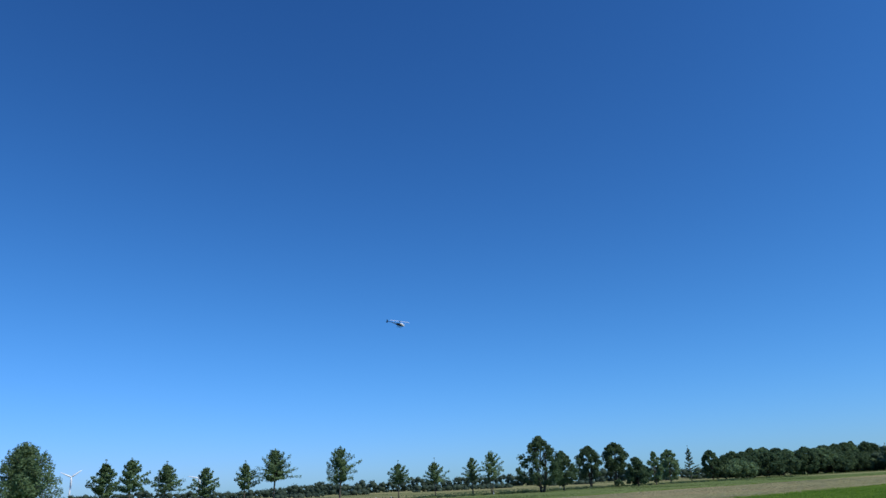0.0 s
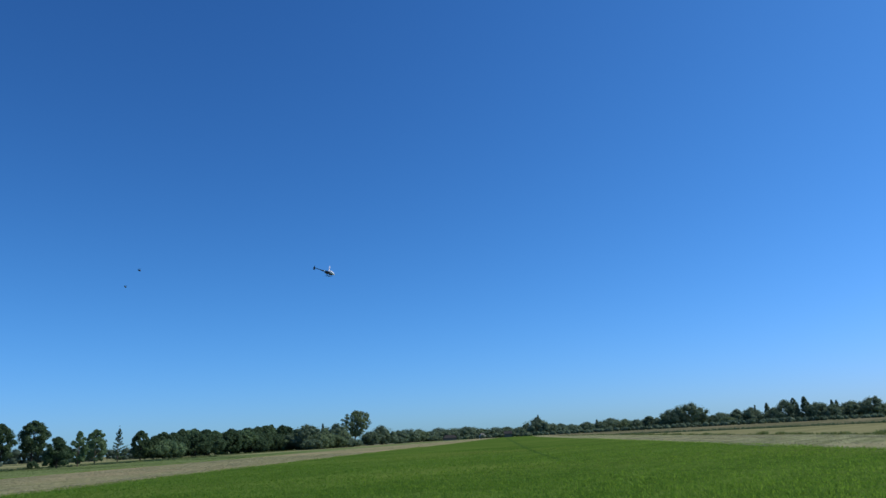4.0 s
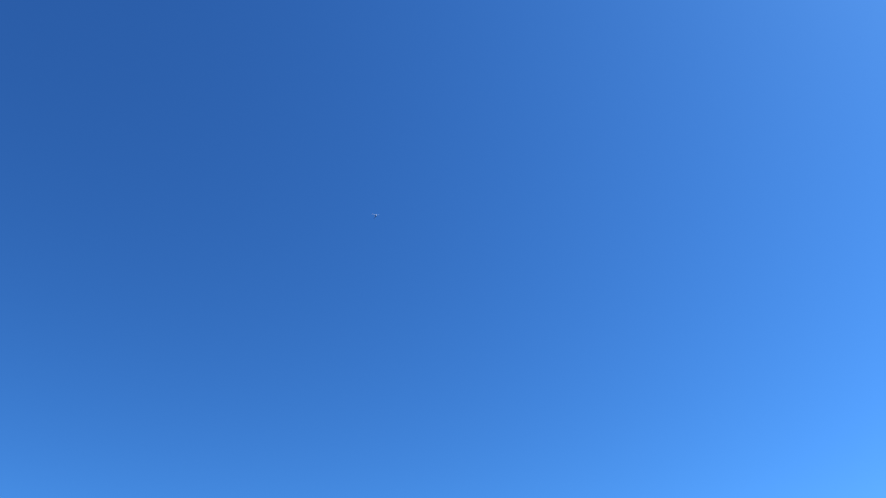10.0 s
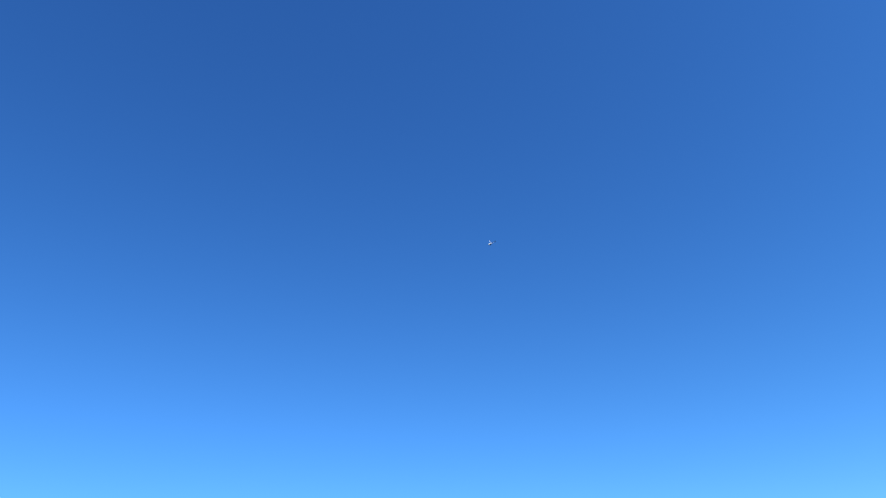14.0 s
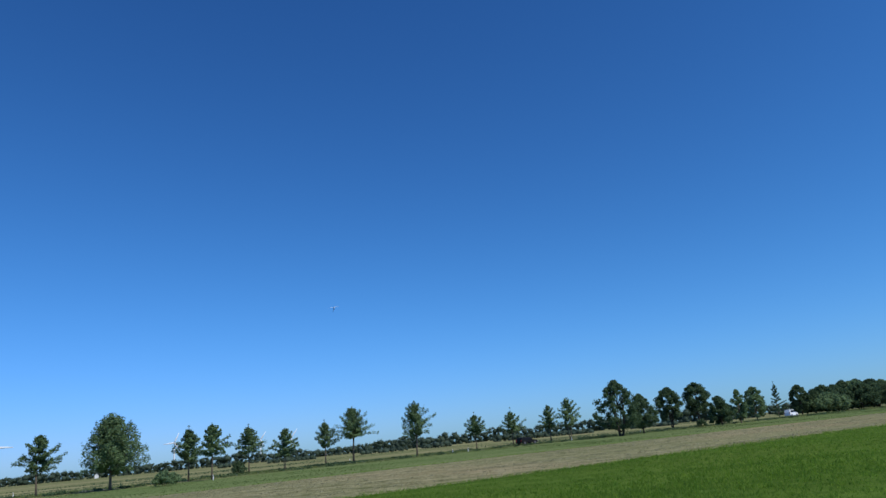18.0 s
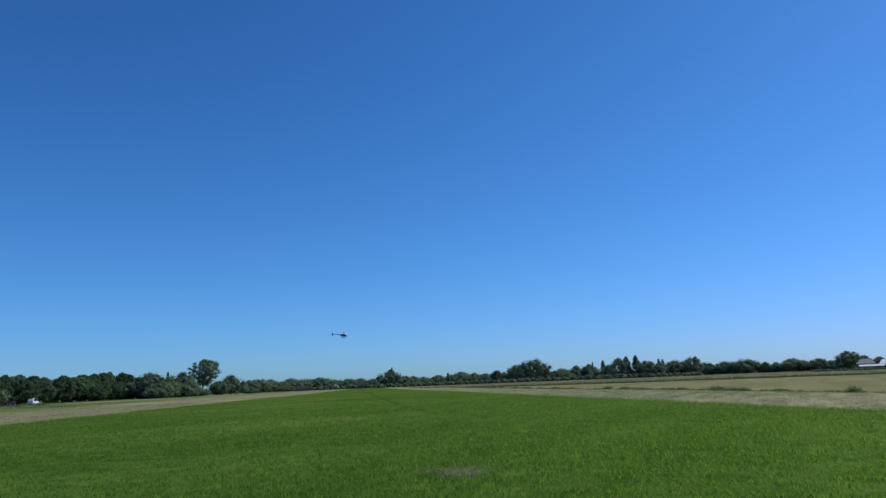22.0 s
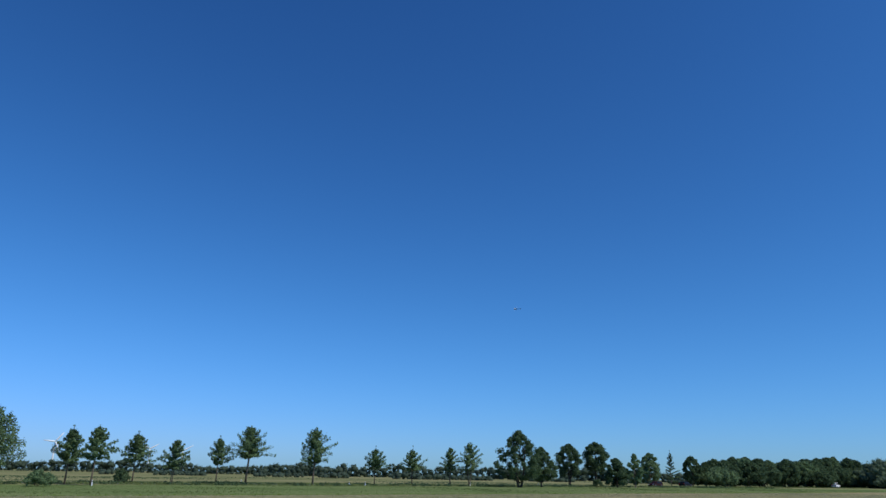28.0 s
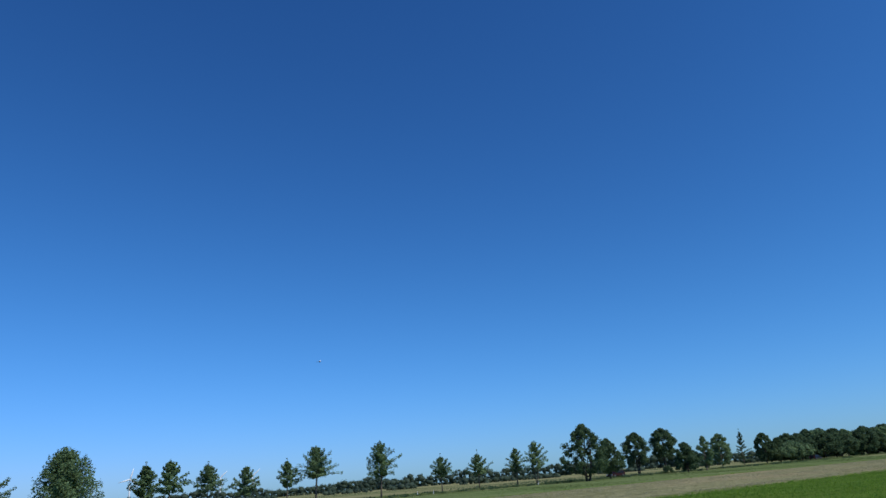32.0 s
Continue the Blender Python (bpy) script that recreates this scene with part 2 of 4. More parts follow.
def tube_data(points, radii, sides=7):
    """A tapering tube through the points, as vertices and faces."""
    verts, faces = [], []
    pts = [Vector(q) for q in points]
    for i, (q, r) in enumerate(zip(pts, radii)):
        d = (pts[min(i + 1, len(pts) - 1)] - pts[max(i - 1, 0)]).normalized()
        a = d.cross(Vector((0.31, 0.87, 0.12))).normalized()
        c = d.cross(a)
        for k in range(sides):
            w = 2 * math.pi * k / sides
            verts.append(q + (a * math.cos(w) + c * math.sin(w)) * r)
    for i in range(len(pts) - 1):
        for k in range(sides):
            j = (k + 1) % sides
            faces.append((i * sides + k, i * sides + j, (i + 1) * sides + j, (i + 1) * sides + k))
    faces.append(tuple(range(sides))[::-1])
    faces.append(tuple((len(pts) - 1) * sides + k for k in range(sides)))
    return verts, faces


def tubes(name, runs, mat, sides=7):
    verts, faces = [], []
    for points, radii in runs:
        v, f = tube_data(points, radii, sides)
        base = len(verts)
        verts += v
        faces += [tuple(i + base for i in g) for g in f]
    return mesh_from(name, verts, faces, mat, True)


def ball(level):
    bm = bmesh.new()
    bmesh.ops.create_icosphere(bm, subdivisions=level, radius=1)
    out = np.array([v.co for v in bm.verts]), np.array([[v.index for v in f.verts] for f in bm.faces])
    bm.free()
    return out


SMOOTH_BALL, ROUGH_BALL = ball(2), ball(1)


def leaf_mesh(name, c, facing, size, mat, rng, lumps=None, rough=0.2):
    """Leaf-shaped quads at the points c, each square to its facing; lumps: centres and radii of the dense foliage inside."""
    n = len(c)
    facing = facing / (np.linalg.norm(facing, axis=1)[:, None] + 1e-9)
    a = np.cross(facing, rng.normal(size=(n, 3)))
    a /= np.linalg.norm(a, axis=1)[:, None] + 1e-9
    b = np.cross(facing, a)
    w = (size * rng.uniform(0.6, 1.35, n))[:, None]
    v = np.stack([c - a * w * 0.6, c - b * w * 0.38, c + a * w * 0.6, c + b * w * 0.38], 1).reshape(-1, 3)
    loops, starts = np.arange(n * 4, dtype=np.int32), np.arange(0, n * 4, 4, dtype=np.int32)
    if lumps is not None and len(lumps[0]):
        skin, tri = ROUGH_BALL if size > 0.27 else SMOOTH_BALL
        at, rad = np.array(lumps[0], float), np.array(lumps[1], float)
        jit = 1 + rng.uniform(-rough, rough, (len(at), len(skin)))
        lv = at[:, None, :] + skin[None] * (rad[:, None] * jit)[:, :, None] * np.array([1, 1, 0.8])
        lf = (tri[None] + (np.arange(len(at)) * len(skin))[:, None, None]).reshape(-1) + n * 4
        starts = np.concatenate([starts, n * 4 + np.arange(0, len(at) * len(tri) * 3, 3)]).astype(np.int32)
        loops = np.concatenate([loops, lf]).astype(np.int32)
        v = np.concatenate([v, lv.reshape(-1, 3)])
    me = bpy.data.meshes.new(name)
    me.vertices.add(len(v))
    me.vertices.foreach_set("co", v.ravel())
    me.loops.add(len(loops))
    me.loops.foreach_set("vertex_index", loops)
    me.polygons.add(len(starts))
    me.polygons.foreach_set("loop_start", starts)
    me.update(calc_edges=True)
    me.materials.append(mat)
    me.polygons.foreach_set("use_smooth", np.arange(len(starts)) >= n)
    return me


def leaf_shell(heads, rad, count, rng, flat=0.8, loose=0.45, ruffle=0.95):
    """Leaves about rounded heads of foliage: their places and the way that each one faces."""
    c, r = np.repeat(np.array(heads, float), count, axis=0), np.repeat(np.array(rad, float), count)
    d = rng.normal(size=c.shape)
    d[:, 2] += 0.4
    d /= np.linalg.norm(d, axis=1)[:, None]
    p = c + d * (r * rng.uniform(1 - loose, 1.15, len(r)))[:, None] * np.array([1, 1, flat])
    return p, d + ruffle * rng.normal(size=d.shape)


def leaf_plates(limbs, count, rng, broad, thick):
    """Leaves in flat sprays along the outer part of each limb (start, end), the lower ones drooping at the tip."""
    spots, facing = [], []
    for start, end in limbs:
        start, end = np.array(start), np.array(end)
        way = end - start
        run = np.linalg.norm(way)
        way = way / run
        side = np.cross(way, (0, 0, 1.0))
        side /= np.linalg.norm(side) + 1e-9
        f = 0.14 + 0.94 * rng.uniform(0, 1, count) ** 0.8
        # the spray is broadest at two thirds of the limb and breaks into fingers
        half = broad * np.interp(f, (0.2, 0.45, 0.75, 1.0, 1.08), (0.5, 0.9, 1.0, 0.45, 0.1))
        finger = np.round(rng.uniform(-1.6, 1.6, count)) * 0.45 + rng.normal(0, 0.16, count)
        up = rng.normal(0, thick, count) + 0.10 * run * (f - 0.4) - 0.22 * run * np.clip(f - 0.8, 0, 1)
        spots.append(start + way * (run * f)[:, None] + side * (half * finger)[:, None] + np.array((0, 0, 1.0)) * up[:, None])
        facing.append(np.array((0, 0, 1.0)) + 0.25 * way + 0.55 * rng.normal(size=(count, 3)))
    return np.concatenate(spots), np.concatenate(facing)


OVAL = ((0.0, 0.55), (0.15, 0.9), (0.35, 1.0), (0.6, 0.82), (0.8, 0.5), (1.0, 0.12))
CONE = ((0.0, 0.7), (0.15, 1.0), (0.4, 0.92), (0.65, 0.66), (0.85, 0.4), (1.0, 0.1))
UMBEL = ((0.0, 0.3), (0.25, 0.7), (0.5, 0.98), (0.68, 1.0), (0.86, 0.8), (1.0, 0.25))
ROUND = ((0.0, 0.6), (0.2, 0.92), (0.5, 1.0), (0.75, 0.85), (0.92, 0.5), (1.0, 0.15))
BROAD = ((0.0, 0.5), (0.2, 0.85), (0.5, 1.0), (0.75, 0.86), (0.92, 0.6), (1.0, 0.3))
DOME = ((0.0, 0.85), (0.1, 1.0), (0.3, 0.93), (0.55, 0.76), (0.8, 0.5), (1.0, 0.12))
SHRUB = ((0.0, 0.95), (0.3, 1.0), (0.6, 0.85), (0.85, 0.55), (1.0, 0.15))
BUSHY = ((0.0, 1.0), (0.3, 0.94), (0.6, 0.7), (0.85, 0.36), (1.0, 0.08))
TIERED = ((0.0, 0.8), (0.2, 1.0), (0.42, 0.95), (0.52, 0.5), (0.58, 0.42), (0.68, 0.68), (0.82, 0.66), (0.93, 0.45), (1.0, 0.15))
COLUMN = ((0.0, 0.8), (0.2, 1.0), (0.6, 0.9), (0.9, 0.5), (1.0, 0.1))


def crown_heads(rng, shape, low, h, wide, heads, size, lean=0.0):
    """Rounded heads of foliage that fill a crown's outline: centres and radii."""
    zs, rs = [q[0] for q in shape], [q[1] for q in shape]
    turn, centres, rad = rng.uniform(0, 6.28), [], []
    lobe = rng.uniform(0, 6.28, 2)
    for i in range(heads):
        f = (i + rng.uniform(0, 1)) / heads
        p = np.interp(f, zs, rs)
        g = min(wide * size * rng.uniform(0.65, 1.3) * (0.55 + 0.45 * p), 0.3 * (h - low))
        ang = turn + 2.4 * i + rng.uniform(-0.5, 0.5)
        out = max(0.0, p * wide * 0.5 * (1 + 0.12 * math.sin(2 * ang + lobe[0]) + 0.1 * math.sin(3 * ang + lobe[1])) - g * 0.7) * rng.uniform(0.25, 1.0) ** 0.45
        centres.append((out * math.cos(ang) + lean * f, out * math.sin(ang), low + 0.7 * g + (h - low - 1.5 * g) * f))
        rad.append(g)
    return np.array(centres), np.array(rad)


def stem_runs(rng, h, low, wide, stem, stems, lean, ends, limbs):
    """The trunk or trunks, and limbs that rise to some of the crown's parts."""
    deep, runs = h - low, []
    for k in range(stems):
        off = 0.0 if stems == 1 else 0.06 * wide * (k - (stems - 1) / 2)
        bend = rng.uniform(-0.04, 0.04, 2) * wide
        r0 = h * stem / math.sqrt(stems)
        pts = [(off * 0.5, 0, -0.1), (off + bend[0] * 0.3, bend[1] * 0.3, low * 0.5), (off * 1.6 + bend[0], bend[1], low + deep * 0.15),
               (off * 3 + bend[0] * 0.5 + lean * 0.5, bend[1] * 0.5, low + deep * 0.45), (off * 3.5 + lean * 0.8, 0, low + deep * 0.75)]
        runs.append((pts, [r0 * 1.3, r0 * 0.95, r0 * 0.8, r0 * 0.5, r0 * 0.15]))
    for i in rng.permutation(len(ends))[:limbs]:
        c = ends[i]
        z0 = max(low * 0.8, c[2] - 0.5 * math.hypot(c[0], c[1]) - 0.1 * deep)
        s, r0 = (lean * max(0, (z0 - low) / deep), 0, z0), h * stem * 0.36
        runs.append(([s, ((s[0] + c[0]) / 2, c[1] * 0.5, (z0 + c[2]) / 2 + 0.03 * deep), tuple(c)], [r0, r0 * 0.6, r0 * 0.2]))
    return runs


def tree(name, x, y, h, low, wide, label, group="", shape=OVAL, seed=1, mat=None, bark=None, leaf=0.26, heads=40, count=150,
         stems=1, lean=0.0, stem=0.02, category="tree", size=0.13, solid=0.72, loose=0.45):
    """A tree at x, y whose foliage gathers in rounded heads: h high, its crown from low to the top and wide across."""
    rng = np.random.default_rng(seed)
    mat, bark = mat or LEAF, bark or BARK
    ob = empty(name, pose(x, y, 0, 0, 0, 0), label, category, group)
    at, rad = crown_heads(rng, shape, low, h, wide, heads, size, lean)
    part("trunk", tubes("trunk", stem_runs(rng, h, low, wide, stem, stems, lean, at, 16), bark, 6), bark, ob)
    p, facing = leaf_shell(at, rad, count, rng, loose=loose)
    part("crown", leaf_mesh("crown", p, facing, leaf, mat, rng, (at, rad * solid) if solid else None), mat, ob)
    return ob


def spray_tree(name, x, y, h, low, wide, label, group="", shape=CONE, seed=1, mat=None, bark=None, leaf=0.22, limbs=24, count=190,
               stems=1, lean=0.0, whip=0.0, stem=0.016, category="tree", heart=0.07):
    """A roadside tree whose leaves lie in flat layered sprays on limbs round a straight stem; whip is a bare leader above the crown."""
    rng = np.random.default_rng(seed)
    mat, bark = mat or LEAF, bark or BARK
    ob = empty(name, pose(x, y, 0, 0, 0, 0), label, category, group)
    zs, rs = [q[0] for q in shape], [q[1] for q in shape]
    deep, arms, turn = h - low, [], rng.uniform(0, 6.28)
    for i in range(limbs):
        f = ((i + rng.uniform(0.1, 0.9)) / limbs) ** 0.9
        ang = turn + 2.4 * i + rng.uniform(-0.45, 0.45)
        run = max(0.35, np.interp(f, zs, rs) * wide * 0.5 * (rng.uniform(0.9, 1.04) if limbs > 60 else rng.uniform(0.6, 1.24)))
        rise = math.tan(radians(4 + 44 * f ** 1.3 + rng.uniform(-12, 14))) * run
        z0 = low + deep * (0.03 + 0.93 * f) - max(0.0, rise) * 0.8
        arms.append(((lean * f, 0, z0), (run * (math.cos(ang) + 0.12) + lean * f, run * math.sin(ang), z0 + rise)))
    # the upright tip
    arms.append(((lean, 0, h - 0.22 * deep), (lean + 0.06 * rng.normal(), 0.05 * rng.normal(), h)))
    runs = stem_runs(rng, h, low, wide, stem, stems, lean, [q[1] for q in arms], 0)
    r0 = h * stem * 0.3
    runs += [([q[0], tuple(0.5 * (u + v) for u, v in zip(*q)), q[1]], [r0, r0 * 0.6, r0 * 0.25]) for q in arms]
    part("trunk", tubes("trunk", runs, bark, 6), bark, ob)
    p, facing = leaf_plates(arms, count, rng, 0.14 * wide, 0.026 * wide)
    inner = [tuple(0.68 * u + 0.32 * v for u, v in zip(*q)) for q in arms[:-1]]
    part("crown", leaf_mesh("crown", p, facing, leaf, mat, rng, (inner, rng.uniform(0.6, 1.2, len(inner)) * heart * wide), 0.3), mat, ob)
    if whip:
        part("leader", tubes("leader", [([(lean, 0, h - 0.5), (lean + 0.06, 0.02, h + whip * 0.6), (lean + 0.02, 0, h + whip)], [0.04, 0.03, 0.02])], bark, 5), bark, ob)
        p, facing = leaf_shell([(lean + 0.02, 0, h + whip)], [0.14], 16, rng)
        part("top_tuft", leaf_mesh("top_tuft", p, facing, 0.16, mat, rng), mat, ob)
    return ob


# ---- ground and field strips ----
def strip_point(along, across, z):
    return (along * math.cos(STRIP) - across * math.sin(STRIP), along * math.sin(STRIP) + across * math.cos(STRIP), z)


def land(name, outline, z, mat, label, category="field"):
    """A thin sheet of ground cover with the given outline, in metres along and across the field strips."""
    bm = bmesh.new()
    vs = [bm.verts.new(strip_point(a, c, z)) for a, c in outline]
    bm.faces.new(vs)
    bmesh.ops.recalc_face_normals(bm, faces=bm.faces[:])
    if bm.faces[:][0].normal.z < 0:
        bmesh.ops.reverse_faces(bm, faces=bm.faces[:])
    bmesh.ops.triangulate(bm, faces=bm.faces[:])
    ob = part(name, bm, mat, None)
    return tagged(ob, label, category, kind="structure")


bm = bmesh.new()
bmesh.ops.create_circle(bm, cap_ends=True, segments=96, radius=4600)
tagged(part("ground", bm, MEADOW, None), "flat dry meadow land reaching the horizon", "ground", kind="structure")
land("grass_field", [(-90, -24.5), (20, -19.6), (45, -18.2), (72, -16.9), (121, -14.6), (350, -4), (560, -2), (560, 21), (230, 22), (60, 25.5), (-90, 26)], 0.012, GRASS, "long strip of freshly cut bright green grass")
land("mown_strip_north", [(-90, 26), (60, 25.5), (230, 22), (560, 21), (560, 40), (320, 46), (170, 54), (90, 54), (-90, 52)], 0.008, HAY, "strip of mown tan hay drying in swaths")
land("verge", [(-200, 52), (-90, 52), (90, 54), (170, 54), (320, 46), (560, 40), (560, 52), (330, 68), (180, 90), (-200, 94)], 0.006, VERGE, "rough green grass verge along the road")
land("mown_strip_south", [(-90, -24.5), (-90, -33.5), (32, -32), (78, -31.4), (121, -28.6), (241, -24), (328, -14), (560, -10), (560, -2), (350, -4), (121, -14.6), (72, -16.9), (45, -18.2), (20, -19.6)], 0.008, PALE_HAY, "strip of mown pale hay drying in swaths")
land("dry_field_south", [(-90, -34.3), (32, -32.8), (78, -32.2), (121, -29.4), (210, -26), (196, -38), (171, -60), (157, -90), (138, -114), (-90, -150)], 0.007, STRAW, "pale dry stubble field")
land("reed_field", [(210, -26), (241, -24.6), (328, -14.6), (560, -10.6), (520, -380), (200, -420), (-90, -300), (-90, -150), (138, -114), (157, -90), (171, -60), (196, -38)], 0.005, REED, "brown reed and sedge meadow")
land("wheel_track", [(46, -2.75), (60, -1.85), (80, -0.85), (157, 2.2), (512, 16.8), (512, 17.6), (157, 2.85), (80, -0.35), (60, -1.45), (46, -2.4)], 0.017, TRACK, "faint darker wheel track in the grass", "track")
land("bare_patch", [(13.30, -1.40), (13.42, -1.62), (13.62, -1.66), (13.74, -1.85), (13.95, -1.80), (14.10, -1.62), (14.32, -1.55), (14.25, -1.33), (14.02, -1.28), (13.86, -1.12), (13.66, -1.20), (13.50, -1.16)], 0.02, SOIL, "small patch of bare dry soil in the grass", "soil")
land("road", [(-900, 98.7), (900, 98.7), (900, 103.3), (-900, 103.3)], 0.016, ASPHALT, "narrow grey asphalt country road", "road")

# ---- avenue along the road ----
def avenue(rows):
    for x, y, h, low, wide, shape, seed, whip, stems, lean in rows:
        broad = wide > 6
        spray_tree("avenue_tree", x, y, h, low, wide * (1.05 if broad else 1.2), "young green roadside tree with a slim bare trunk", "avenue trees", shape, seed, LEAF, BARK, 0.22, 100 if wide > 6.8 else 46 if broad else 30, 130, stems, lean, whip,
                   0.019 if broad else 0.016)


# x, y, height, crown from, crown width, shape, seed, whip, stems, lean
avenue([
    (-48.7, 78.7, 6.3, 2.4, 3.7, CONE, 11, 0.5, 1, 0.1), (-43.0, 88.0, 6.8, 2.6, 4.2, CONE, 12, 0.0, 1, 0.1),
    (-33.5, 85.0, 8.2, 2.1, 6.9, DOME, 13, 0.0, 1, 0.0), (-27.5, 94.0, 6.2, 2.5, 3.4, CONE, 14, 0.5, 1, 0.0),
    (-23.3, 89.0, 6.3, 2.7, 3.5, CONE, 15, 0.0, 1, 0.1), (-23.4, 110.0, 6.5, 2.9, 4.2, CONE, 16, 0.5, 1, 0.0),
    (-17.4, 105.4, 5.7, 1.9, 3.4, OVAL, 17, 0.0, 2, 0.2),
])
avenue([
    (-14.0, 127.0, 6.9, 2.9, 3.8, CONE, 18, 0.5, 1, 0.0), (-9.2, 126.6, 9.0, 3.9, 6.6, CONE, 19, 0.0, 1, 0.1),
    (1.6, 115.0, 8.2, 3.0, 5.3, OVAL, 20, 0.3, 1, 0.1), (13.8, 143.0, 6.3, 2.8, 4.2, OVAL, 21, 0.7, 1, 0.0),
    (21.8, 147.5, 6.5, 2.5, 4.2, CONE, 22, 0.9, 1, 0.0), (29.3, 146.0, 7.1, 2.5, 3.6, OVAL, 23, 0.0, 1, 0.0),
    (32.4, 142.0, 8.0, 2.6, 4.6, CONE, 24, 0.0, 2, 0.1),
])
tree("oak_tree", 37.5, 124.8, 9.8, 0.9, 9.4, "broad dark green tree with several gnarled stems", "", OVAL, 31, LEAF_DARK, BARK_DARK, 0.27, 78, 110, 2, 0.0, 0.03, size=0.085, solid=0.42, loose=0.7)
tree("field_tree", 43.6, 130.9, 7.2, 0.8, 5.6, "smaller dark green tree beside the broad one", "roadside trees", OVAL, 32, LEAF_DARK, BARK_DARK, 0.28, 44, 140, size=0.125, solid=0.55)
tree("field_tree", 57.9, 154.5, 9.0, 1.9, 6.2, "dark green roadside tree with a forked trunk", "roadside trees", ROUND, 33, LEAF_DARK, BARK_DARK, 0.30, 52, 140, 2, size=0.125, solid=0.55)
tree("field_tree", 65.2, 157.0, 9.7, 2.8, 6.8, "dark green rounded roadside tree", "roadside trees", ROUND, 34, LEAF_DARK, BARK_DARK, 0.30, 52, 140, size=0.125, solid=0.55)
tree("tall_shrub", 61.4, 137.5, 5.7, 0.2, 5.2, "dense dark green shrub reaching the ground", "shrubs", SHRUB, 35, LEAF_DARK, BARK_DARK, 0.30, 40, 140, category="shrub")
tree("tall_shrub", 70.8, 149.1, 7.1, 0.4, 4.2, "tall green shrub reaching the ground", "shrubs", OVAL, 36, LEAF, BARK, 0.30, 30, 140, category="shrub")
tree("tall_shrub", 91.5, 183.4, 8.7, 0.5, 6.6, "broad green shrub tree reaching the ground", "shrubs", ROUND, 37, LEAF, BARK, 0.30, 40, 140, category="shrub")
spray_tree("larch_tree", 102.8, 193.3, 8.9, 0.6, 3.8, "thin sparse conifer with a bare tip", "", CONE, 38, LEAF_DARK, BARK, 0.3, 26, 70, 1, 0.0, 0.8)
spray_tree("tall_shrub", -48.9, 69.5, 4.4, 0.05, 5.2, "bushy young green tree reaching the ground", "shrubs", BUSHY, 39, LEAF, BARK, 0.22, 80, 130, whip=0.25, category="shrub", heart=0.08)
spray_tree("field_tree", -70.6, 77.7, 9.0, 0.3, 9.4, "broad dark green tree at the road", "roadside trees", BUSHY, 40, LEAF_DARK, BARK_DARK, 0.26, 84, 150, heart=0.075)
tree("tall_roadside_tree", -68.3, 61.9, 18.0, 1.0, 15.4, "tall dark green tree with two tiers of foliage", "", TIERED, 44, LEAF_DARK, BARK_DARK, 0.26, 150, 130, size=0.085, solid=0.55, loose=0.6)
tree("bush", -26.0, 80.3, 1.6, 0.05, 3.4, "low round green bush in the verge", "bushes", SHRUB, 41, LEAF, BARK, 0.18, 22, 120, category="bush", size=0.14)
tree("bush", -24.3, 107.4, 1.9, 0.05, 2.6, "low dark green bush in the verge", "bushes", SHRUB, 42, LEAF_DARK, BARK_DARK, 0.18, 20, 120, category="bush", size=0.14)
tree("bush", 62.5, 150.0, 1.6, 0.05, 2.4, "small dark green bush at the road", "bushes", SHRUB, 43, LEAF_DARK, BARK_DARK, 0.22, 18, 100, category="bush", size=0.14)

# ---- marker posts at the road ----
def marker_post(x, y):
    th = empty("marker_post", pose(x, y, 0, 0, 0, 31), "white roadside marker post with a black band", "post", "marker posts")
    part("post", box(0.09, 0.08, 0.62, (0, 0, 0.29), 0.015), WHITE, th)
    part("band", box(0.095, 0.085, 0.13, (0, 0, 0.47), 0.015), CARBON, th, "black slanted band")


for q in ((-50.9, 98.3), (-22.5, 86.5), (-9.1, 116.7), (7.2, 114.9), (9.9, 117.5), (29.9, 130.3), (49.4, 150.7)):
    marker_post(*q)

# ---- wood beyond the road ----
WOOD_TREES = [(113.2, 200.2, 8.6, 0.6, 6.2), (118.4, 201.8, 6.9, 0.2, 6.6)]
BEARINGS = (31.0, 31.8, 32.7, 33.6, 34.3, 35.0, 35.7, 36.7, 37.5, 38.2, 39.0, 39.8, 40.6, 41.4)
HEIGHTS = (8.4, 9.3, 9.6, 9.8, 9.6, 8.4, 9.2, 10.0, 10.6, 11.5, 11.7, 11.0, 10.2, 11.0)
rng = np.random.default_rng(77)
for i, (b, h) in enumerate(zip(BEARINGS, HEIGHTS)):
    for row in (0, 1, 2):
        az = radians(b + 0.35 * row + rng.uniform(-0.35, 0.35))
        d = 101 / math.cos(radians(31) + az) + 13 + rng.uniform(0, 6) + 8 * row
        tall = 1.7 + (h - 1.7) * d / (250 + 6 * i) * (rng.uniform(0.55, 0.95), rng.uniform(0.85, 1.04), rng.uniform(0.8, 1.0))[row]
        WOOD_TREES.append((d * math.sin(az), d * math.cos(az), tall, rng.uniform(0.05, 0.9), rng.uniform(7.0, 13.5)))
for i, (x, y, h, low, wide) in enumerate(WOOD_TREES):
    pine = i % 5 == 3
    tree("wood_tree", x, y, h, h * 0.3 if pine else low, wide * (0.75 if pine else 1.0), "dark pine with a bare trunk at the edge of the wood" if pine else "dark green tree at the edge of the wood", "trees of the wood",
         (ROUND, SHRUB, OVAL, ROUND, BROAD)[i % 5], 50 + i, (LEAF_DARK, LEAF_DARK, LEAF, LEAF_DARK, LEAF_DARK, LEAF_DARK, LEAF_DARK)[i % 7], BARK_DARK, 0.40, 76, 90, size=0.095, solid=0.55, loose=0.6)


